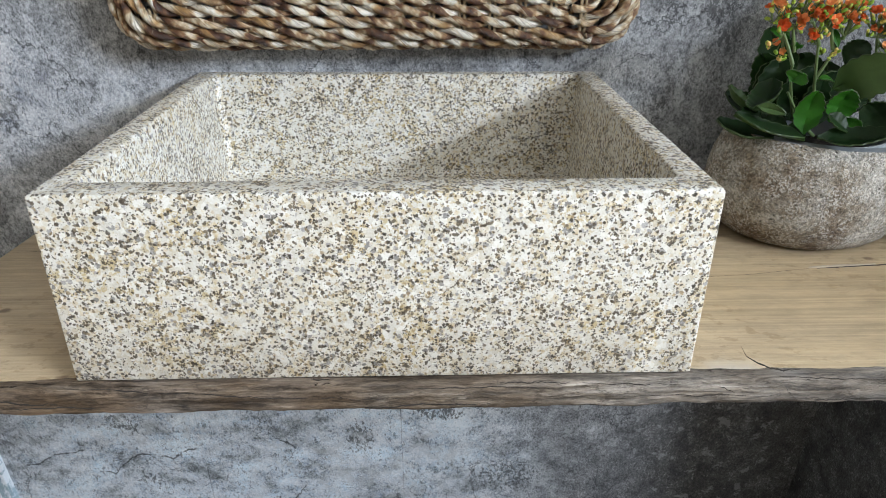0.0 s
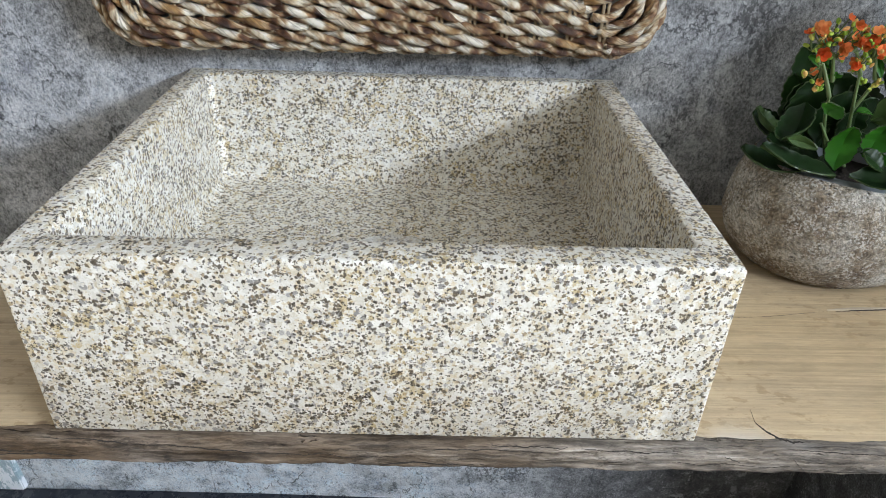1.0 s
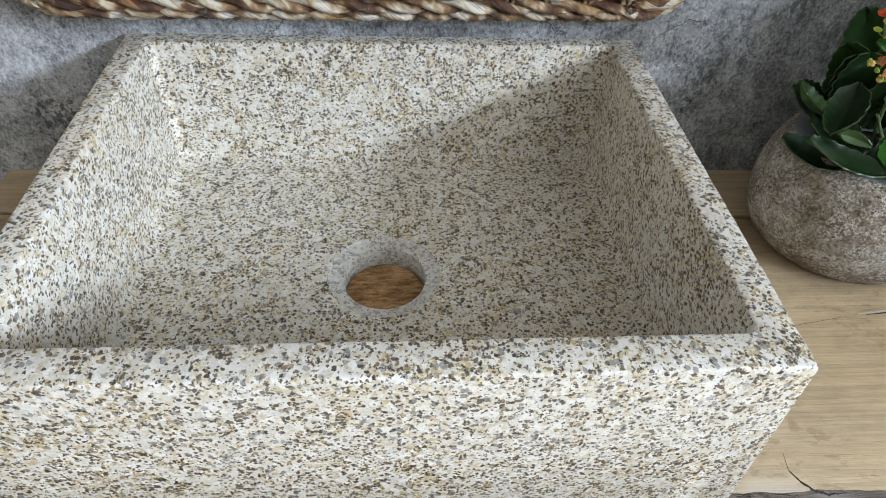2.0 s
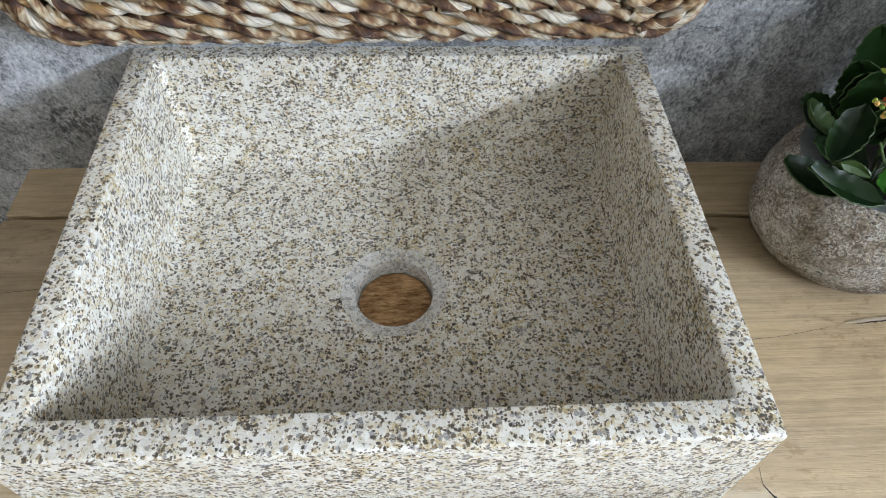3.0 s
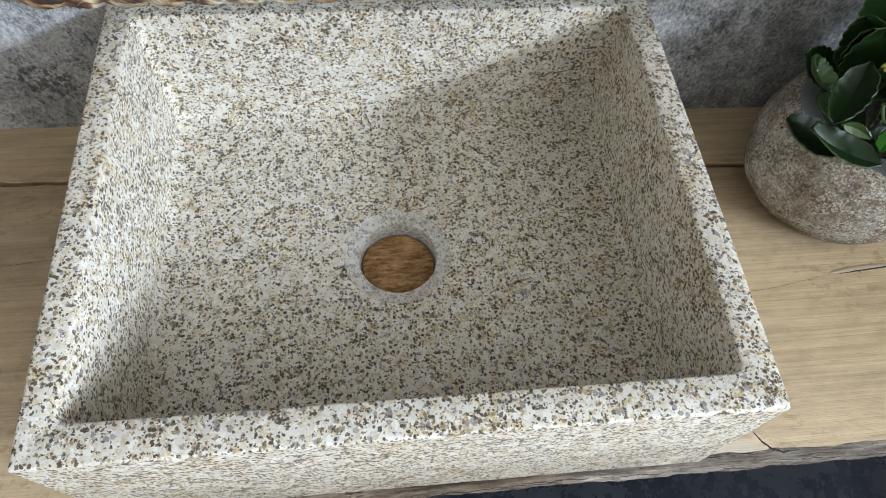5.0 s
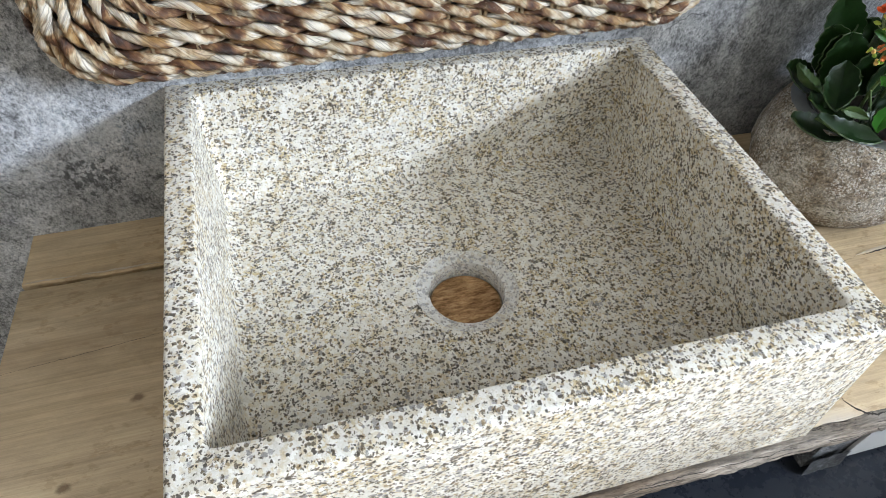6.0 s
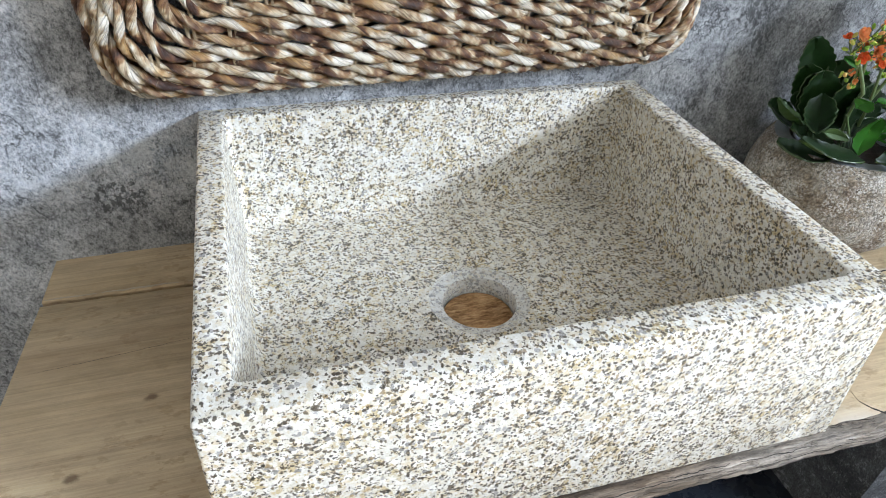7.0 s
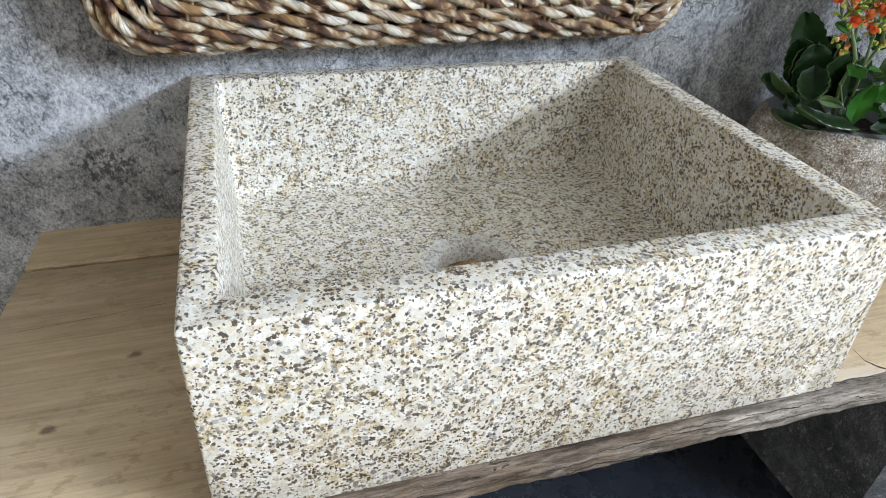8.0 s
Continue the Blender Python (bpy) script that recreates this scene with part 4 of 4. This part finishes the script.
def leaf(base, tip, width, rise, cup, face, waves=6.5):
    """A fleshy leaf from its base to its tip, arched by rise, its upper face turned to face, with a scalloped edge."""
    a, b = Vector(base), Vector(tip)
    d = b - a
    nor = Vector(face)
    nor = (nor - d * (nor.dot(d) / d.length_squared)).normalized()
    side = d.cross(nor).normalized()
    bm = bmesh.new()
    across = (-1, -0.972, -0.65, -0.3, 0, 0.3, 0.65, 0.972, 1)
    N, M, grid = 40, 8, []
    for i in range(N + 1):
        s = i / N
        w = width * (0.10 + 0.90 * math.sin(math.pi * min(1, s ** 0.85 * 0.93 + 0.035)) ** 0.72) if s < 1 else width * 0.10
        w *= 1 + 0.13 * (abs(math.sin(s * math.pi * waves)) - 0.5) * (s > 0.25)
        if s < 0.18:
            w *= 0.35 + 0.65 * s / 0.18
        mid = a + d * s + nor * (rise * 4 * s * (1 - s)) + Vector((0, 0, -0.006 * s * s))
        row = []
        for j in range(M + 1):
            v = across[j]
            lift = cup * w * v * v * 0.5 - 0.0012 * (1 - min(1, abs(v) * 6)) + 0.045 * width * nz(s * 4, v * 2.0, width * 900 + rise * 300)
            row.append(bm.verts.new(mid + side * (v * w / 2) + nor * lift))
        grid.append(row)
    for r0, r1 in zip(grid, grid[1:]):
        for j in range(M):
            bm.faces.new((r0[j], r0[j + 1], r1[j + 1], r1[j])).material_index = 1 if j in (0, M - 1) else 0
    bmesh.ops.recalc_face_normals(bm, faces=bm.faces[:])
    bmesh.ops.solidify(bm, geom=bm.faces[:], thickness=0.0013)
    bmesh.ops.recalc_face_normals(bm, faces=bm.faces[:])
    for f in bm.faces:
        if f.normal.dot(nor) < -0.2:
            f.material_index = 2
    return bm


LEAVES = [  # base, tip, width, rise, cup, the way its face looks
    ((0.453, 0.325, 0.879), (0.423, 0.337, 0.943), 0.042, -0.004, 0.15, (-0.5, -0.8, 0.1)),
    ((0.46, 0.34, 0.899), (0.434, 0.35, 0.971), 0.042, -0.004, 0.15, (-0.3, -1, 0.1)),
    ((0.432, 0.325, 0.895), (0.418, 0.335, 0.908), 0.024, 0, 0.2, (-0.3, -1, 0.2)),
    ((0.415, 0.3, 0.878), (0.385, 0.322, 0.910), 0.034, -0.008, 0.5, (0.7, -0.4, 0.6)),
    ((0.424, 0.3, 0.917), (0.381, 0.25, 0.903), 0.030, -0.014, 0.7, (-0.2, 0.1, 1)),
    ((0.406, 0.24, 0.868), (0.356, 0.271, 0.884), 0.038, -0.01, 0.4, (0.3, -0.3, 0.9)),
    ((0.428, 0.22, 0.873), (0.365, 0.25, 0.897), 0.030, -0.008, 0.4, (0.2, -0.2, 0.97)),
    ((0.455, 0.31, 0.865), (0.430, 0.330, 0.935), 0.052, -0.004, 0.2, (-0.3, -1, 0.2)),
    ((0.434, 0.235, 0.872), (0.432, 0.226, 0.926), 0.029, -0.005, 0.15, (-0.2, -1, 0.25)),
    ((0.471, 0.248, 0.883), (0.477, 0.24, 0.924), 0.032, -0.003, 0.3, (-0.1, -1, 0.3)),
    ((0.464, 0.243, 0.884), (0.474, 0.233, 0.896), 0.017, 0, 0.2, (-0.2, -1, 0.1)),
    ((0.451, 0.225, 0.895), (0.469, 0.215, 0.887), 0.018, 0, 0.2, (0.1, -0.7, 0.8)),
    ((0.438, 0.215, 0.874), (0.497, 0.185, 0.895), 0.034, -0.010, 0.4, (0, -0.35, 0.95)),
    ((0.516, 0.265, 0.872), (0.538, 0.25, 0.902), 0.036, -0.004, 0.3, (0.1, -0.8, 0.6)),
    ((0.471, 0.262, 0.914), (0.517, 0.225, 0.958), 0.046, 0.004, 0.15, (-0.15, -1, 0.15)),
    ((0.508, 0.31, 0.93), (0.529, 0.315, 0.96), 0.03, 0, 0.2, (-0.2, -1, 0.3)),
    ((0.493, 0.255, 0.911), (0.508, 0.25, 0.927), 0.022, 0, 0.2, (0, -0.9, 0.5)),
    ((0.412, 0.243, 0.926), (0.419, 0.236, 0.942), 0.024, 0, 0.2, (-0.3, -1, 0.4)),
    ((0.416, 0.258, 0.955), (0.413, 0.256, 0.968), 0.015, 0, 0.2, (-0.3, -1, 0.3)),
    ((0.445, 0.25, 0.927), (0.456, 0.245, 0.933), 0.009, 0, 0.2, (0, -0.5, 1)),
    ((0.49, 0.33, 0.868), (0.473, 0.345, 0.942), 0.062, 0, 0.15, (0, -1, 0.1)),
    ((0.509, 0.33, 0.868), (0.499, 0.34, 0.933), 0.062, 0, 0.15, (0.2, -1, 0.2)),
    ((0.526, 0.31, 0.868), (0.52, 0.32, 0.908), 0.055, 0, 0.2, (0.2, -1, 0.4)),
    ((0.443, 0.275, 0.865), (0.411, 0.285, 0.873), 0.045, -0.004, 0.3, (0.1, -0.3, 1)),
    ((0.465, 0.27, 0.871), (0.455, 0.27, 0.902), 0.05, 0, 0.3, (0, -0.9, 0.5)),
    ((0.447, 0.3, 0.871), (0.43, 0.31, 0.892), 0.044, 0, 0.3, (-0.2, -0.9, 0.4)),
    ((0.441, 0.24, 0.868), (0.421, 0.245, 0.878), 0.036, 0, 0.3, (0, -0.4, 1)),
    ((0.478, 0.24, 0.876), (0.489, 0.232, 0.894), 0.025, 0, 0.3, (-0.1, -1, 0.2)),
    ((0.543, 0.29, 0.865), (0.563, 0.3, 0.88), 0.04, 0, 0.3, (0, -0.8, 0.6)),
    ((0.406, 0.255, 0.966), (0.388, 0.262, 0.981), 0.012, 0, 0.2, (0, -1, 0.4)),
    ((0.451, 0.262, 0.975), (0.459, 0.255, 0.964), 0.009, 0, 0.2, (0, -1, 0.4)),
]
LEAVES += [((0.435, 0.29, 0.866), (0.392, 0.292, 0.888), 0.036, -0.006, 0.3, (0.2, -0.4, 0.9)), ((0.43, 0.325, 0.868), (0.392, 0.338, 0.898), 0.040, -0.004, 0.3, (0.2, -0.5, 0.8)),
           ((0.455, 0.30, 0.868), (0.470, 0.300, 0.935), 0.055, 0, 0.2, (-0.1, -1, 0.2)), ((0.475, 0.295, 0.868), (0.495, 0.300, 0.930), 0.052, 0, 0.2, (0.1, -1, 0.2)),
           ((0.445, 0.315, 0.868), (0.440, 0.325, 0.940), 0.050, 0, 0.2, (-0.3, -1, 0.2))]
rng = random.Random(21)
for k in range(12):                            # full side towards the window: unseen leaves added to shade the wall
    u = Vector((rng.uniform(0.57, 0.63), rng.uniform(0.21, 0.28), rng.uniform(0.88, 1.00)))
    d = Vector((rng.uniform(-0.015, 0.05), rng.uniform(-0.04, 0.02), rng.uniform(0.03, 0.08)))
    LEAVES.append((tuple(u), tuple(u + d), rng.uniform(0.05, 0.072), 0.0, 0.2, (rng.uniform(0, 1), -0.8, 0.4)))
LEAVES.append(((0.384, 0.246, 0.899), (0.410, 0.233, 0.900), 0.012, -0.003, 0.4, (-0.3, -1, 0.35)))
for k, (base, tip, w, rise, cup, face) in enumerate(LEAVES):
    fresh = k in (8, 9, 10, 16, 27, 17, 18, 19, 29, 30)
    pale = k in (3, 14, len(LEAVES) - 1)
    part("leaf", leaf(base, tip, w, rise, cup, face), [YOUNG_LIT if fresh else UNDER if pale else LEAF, LEAFRIM, UNDER], plant, "young bright green leaf, its green lifted for window light" if fresh else "leaf showing its pale olive underside" if pale else "")

STEMS = [
    ((0.457, 0.28, 0.854), (0.42, 0.26, 0.913), (0.406, 0.238, 0.944)),
    ((0.406, 0.238, 0.944), (0.401, 0.24, 0.957), (0.394, 0.246, 0.973)),
    ((0.414, 0.255, 0.954), (0.407, 0.25, 0.969), (0.403, 0.25, 0.982)),
    ((0.46, 0.27, 0.888), (0.444, 0.255, 0.922), (0.438, 0.256, 0.963)),
    ((0.447, 0.26, 0.925), (0.454, 0.26, 0.939), (0.461, 0.256, 0.968)),
    ((0.439, 0.256, 0.96), (0.431, 0.25, 0.971), (0.423, 0.25, 0.984)),
    ((0.456, 0.258, 0.956), (0.447, 0.255, 0.974), (0.442, 0.252, 0.988)),
    ((0.462, 0.256, 0.966), (0.461, 0.25, 0.978), (0.461, 0.25, 0.992)),
    ((0.53, 0.28, 0.872), (0.506, 0.25, 0.923), (0.493, 0.25, 0.971)),
    ((0.475, 0.28, 0.856), (0.446, 0.26, 0.873), (0.418, 0.255, 0.912)),
]
for a, b, c in STEMS:
    a, b, c = Vector(a), Vector(b), Vector(c)
    pts = [a * (1 - u) ** 2 + b * 2 * u * (1 - u) + c * u * u for u in [k / 10 for k in range(11)]]
    part("stem", tube(bmesh.new(), pts, [0.0021 - 0.0008 * k / 10 for k in range(11)], 12), STEM, plant, smooth=70)


def flower_mesh(double, open_):
    """A small star flower with its petals in two whorls."""
    bm = bmesh.new()
    for whorl, (count, r, tilt) in enumerate(((5, 0.0086, 0.25), (5, 0.0066, 0.7), (4, 0.0042, 1.05))[: 3 if double else 1]):
        for k in range(count):
            a = 2 * math.pi * (k + 0.5 * whorl) / count
            t = tilt * open_
            out = Vector((math.cos(a) * math.cos(t), math.sin(a) * math.cos(t), math.sin(t)))
            sd = Vector((-math.sin(a), math.cos(a), 0))
            nn = sd.cross(out)
            rows = []
            for u, w in ((0.05, 0.16), (0.35, 0.34), (0.65, 0.42), (0.9, 0.28), (1.0, 0.08)):
                mid = out * (r * u) + nn * (-0.22 * r * u * u) + Vector((0, 0, 0.0006 * whorl))
                rows.append([bm.verts.new(mid + sd * (r * w * v) + nn * (-0.10 * r * (1 - v * v))) for v in (-1, 0, 1)])
            for p, q in zip(rows, rows[1:]):
                for j in range(2):
                    bm.faces.new((p[j], p[j + 1], q[j + 1], q[j]))
    bmesh.ops.solidify(bm, geom=bm.faces[:], thickness=0.0004)
    return finish(bm, PETAL, 70)


def bud_mesh():
    bm = bmesh.new()
    bmesh.ops.create_uvsphere(bm, u_segments=8, v_segments=6, radius=1, matrix=Matrix.Diagonal((0.0026, 0.0026, 0.0046, 1)))
    for v in bm.verts:
        if v.co.z > 0.003:
            v.co.x *= 0.55
            v.co.y *= 0.55
    return finish(bm, BUD, 70)


FLOWERS, BUDM = [flower_mesh(True, 1.0), flower_mesh(True, 0.6), flower_mesh(False, 1.6)], bud_mesh()


def bloom(name, mesh, at, aim, size):
    ob = new(name, mesh)
    ob.parent = plant
    q = Vector(aim).to_track_quat("Z", "Y")
    ob.matrix_basis = Matrix.LocRotScale(Vector(at) - BASE[plant.name], q, (size,) * 3)
    return ob


rng = random.Random(11)
BLOOMS = [  # place and size of the open flowers
    ((0.38, 0.246, 1.004), 1.35),
    ((0.39, 0.243, 0.982), 1.3),
    ((0.389, 0.248, 0.965), 0.8),
    ((0.396, 0.246, 0.956), 0.8),
    ((0.409, 0.246, 0.987), 1.25),
    ((0.41, 0.25, 0.98), 1.0),
    ((0.423, 0.252, 0.991), 1.0),
    ((0.428, 0.25, 0.97), 0.95),
    ((0.395, 0.252, 0.991), 0.9),
    ((0.417, 0.252, 0.997), 0.9),
    ((0.436, 0.252, 0.991), 0.8),
    ((0.447, 0.25, 0.98), 0.8),
    ((0.455, 0.25, 1.003), 1.1),
    ((0.469, 0.25, 1.001), 0.9),
    ((0.456, 0.25, 0.989), 0.7),
    ((0.502, 0.245, 0.973), 1.0),
    ((0.501, 0.243, 0.961), 1.1),
    ((0.487, 0.25, 0.978), 0.7),
    ((0.504, 0.25, 0.988), 0.9),
    ((0.436, 0.25, 1.002), 0.9),
]
BUDS = [  # middle, spread and count of the bud clusters
    ((0.384, 0.25, 0.991), 0.01, 8),
    ((0.395, 0.25, 0.994), 0.01, 9),
    ((0.412, 0.252, 0.999), 0.012, 8),
    ((0.433, 0.25, 0.977), 0.009, 8),
    ((0.44, 0.252, 0.993), 0.014, 16),
    ((0.453, 0.25, 0.994), 0.014, 14),
    ((0.466, 0.25, 0.997), 0.012, 12),
    ((0.443, 0.25, 0.986), 0.012, 10),
    ((0.461, 0.25, 0.98), 0.012, 10),
    ((0.49, 0.25, 0.984), 0.012, 16),
    ((0.501, 0.248, 0.983), 0.012, 12),
    ((0.446, 0.256, 0.953), 0.004, 4),
    ((0.454, 0.256, 0.949), 0.004, 4),
    ((0.459, 0.254, 0.954), 0.004, 3),
    ((0.4, 0.25, 0.947), 0.004, 4),
    ((0.496, 0.25, 0.913), 0.006, 5),
    ((0.422, 0.252, 1.0), 0.01, 8),
    ((0.399, 0.252, 1.003), 0.012, 8),
]
ENDS = [Vector(c) for _, _, c in STEMS]
for at, size in BLOOMS:
    at = Vector(at)
    foot = min(ENDS, key=lambda e: (e - at).length) + Vector((0, 0, -0.002))
    part("pedicel", tube(bmesh.new(), [foot, foot.lerp(at, 0.6) + Vector((0, 0, -0.003)), at + Vector((0, 0.001, -0.001))], 0.0007, 5), STEM, plant)
    bloom("flower", rng.choice(FLOWERS), at, (rng.uniform(-0.5, 0.2), -1, rng.uniform(0.1, 0.8)), size * 0.64)
    for k in range(4):
        p = at + Vector((rng.uniform(-1, 1), rng.uniform(-0.2, 1), rng.uniform(-1, 0.2))) * 0.009
        part("pedicel", tube(bmesh.new(), [foot, foot.lerp(p, 0.6) + Vector((0, 0, -0.002)), p], 0.0006, 5), STEM, plant)
        bloom("bud", BUDM, p, (rng.uniform(-1, 1), -0.3, 0.8), rng.uniform(0.45, 0.8))
for centre, rad, count in BUDS:
    for k in range(count * 5 // 4):
        d = Vector((rng.gauss(0, 1), rng.gauss(0, 0.8), rng.gauss(0.25, 0.8))).normalized()
        at = Vector(centre) + d * rad * rng.uniform(0.4, 1.15)
        foot = Vector(centre) + Vector((0, 0.003, -0.9 * rad))
        part("pedicel", tube(bmesh.new(), [foot, foot.lerp(at, 0.6) + Vector((0, 0, -0.001)), at], 0.0006, 5), STEM, plant)
        if rad > 0.008 and k % 6 == 0:
            bloom("flower", rng.choice(FLOWERS), at, d + Vector((-0.2, -0.8, 0.3)), rng.uniform(0.45, 0.8))
        else:
            bloom("bud", BUDM, at, d + Vector((0, 0, 0.5)), rng.uniform(0.5, 0.85))
for k in range(10):                            # unseen flowers added on that side, blocking more window light
    at = Vector((rng.uniform(0.57, 0.66), rng.uniform(0.20, 0.28), rng.uniform(1.02, 1.09)))
    foot = at + Vector((rng.uniform(-0.01, 0.01), 0.01, -0.05))
    part("pedicel", tube(bmesh.new(), [foot, foot.lerp(at, 0.6), at], 0.0012, 5), STEM, plant)
    bloom("flower", rng.choice(FLOWERS), at, (rng.uniform(-0.5, 0.5), -1, 0.6), 1.2)

plant.location += Vector((0.0020, -0.0065, -0.002))
pot.location += Vector((-0.0015, -0.0040, -0.002))

# dark vessel that stands beyond the planter
bm = bmesh.new()
n, rings = 56, []
for f, h in ((0.93, 0.0), (0.97, 0.006), (1.0, 0.04), (1.0, 0.07), (0.97, 0.085), (0.92, 0.088), (0.88, 0.085), (0.86, 0.07), (0.6, 0.04)):
    rings.append([bm.verts.new((0.705 + 0.112 * f * math.cos(2 * math.pi * i / n), 0.27 + 0.112 * f * math.sin(2 * math.pi * i / n), SHELF_Z + 0.0005 + h + 0.001 * nz(i, h * 60, 3))) for i in range(n)])
for a, b in zip(rings, rings[1:]):
    bridge(bm, a, b)
bm.faces.new(rings[0]), bm.faces.new(rings[-1][::-1])
whole("stone_bowl", bm, BASALT, "dark basalt bowl on the shelf beside the planter", "bowl")

# dry twigs on the floor
twigs = thing("dry_twigs", (1.0, 0.10, FLOOR_Z), "small bunch of dry reddish twigs by the plinth", "twigs")
rng = random.Random(2)
for k in range(11):
    a = Vector((0.955 + rng.uniform(-0.012, 0.02), 0.100 + rng.uniform(-0.012, 0.012), FLOOR_Z + 0.003))
    b = a + Vector((rng.uniform(-0.015, 0.14), rng.uniform(-0.05, 0.008), rng.uniform(0.05, 0.20)))
    bend = Vector((rng.uniform(-0.01, 0.01), 0, rng.uniform(0, 0.02)))
    part("twig", tube(bmesh.new(), [a, a.lerp(b, 0.35) + bend * 0.6, a.lerp(b, 0.7) + bend, b], [0.0034, 0.0028, 0.002, 0.0011], 6), TWIG, twigs)
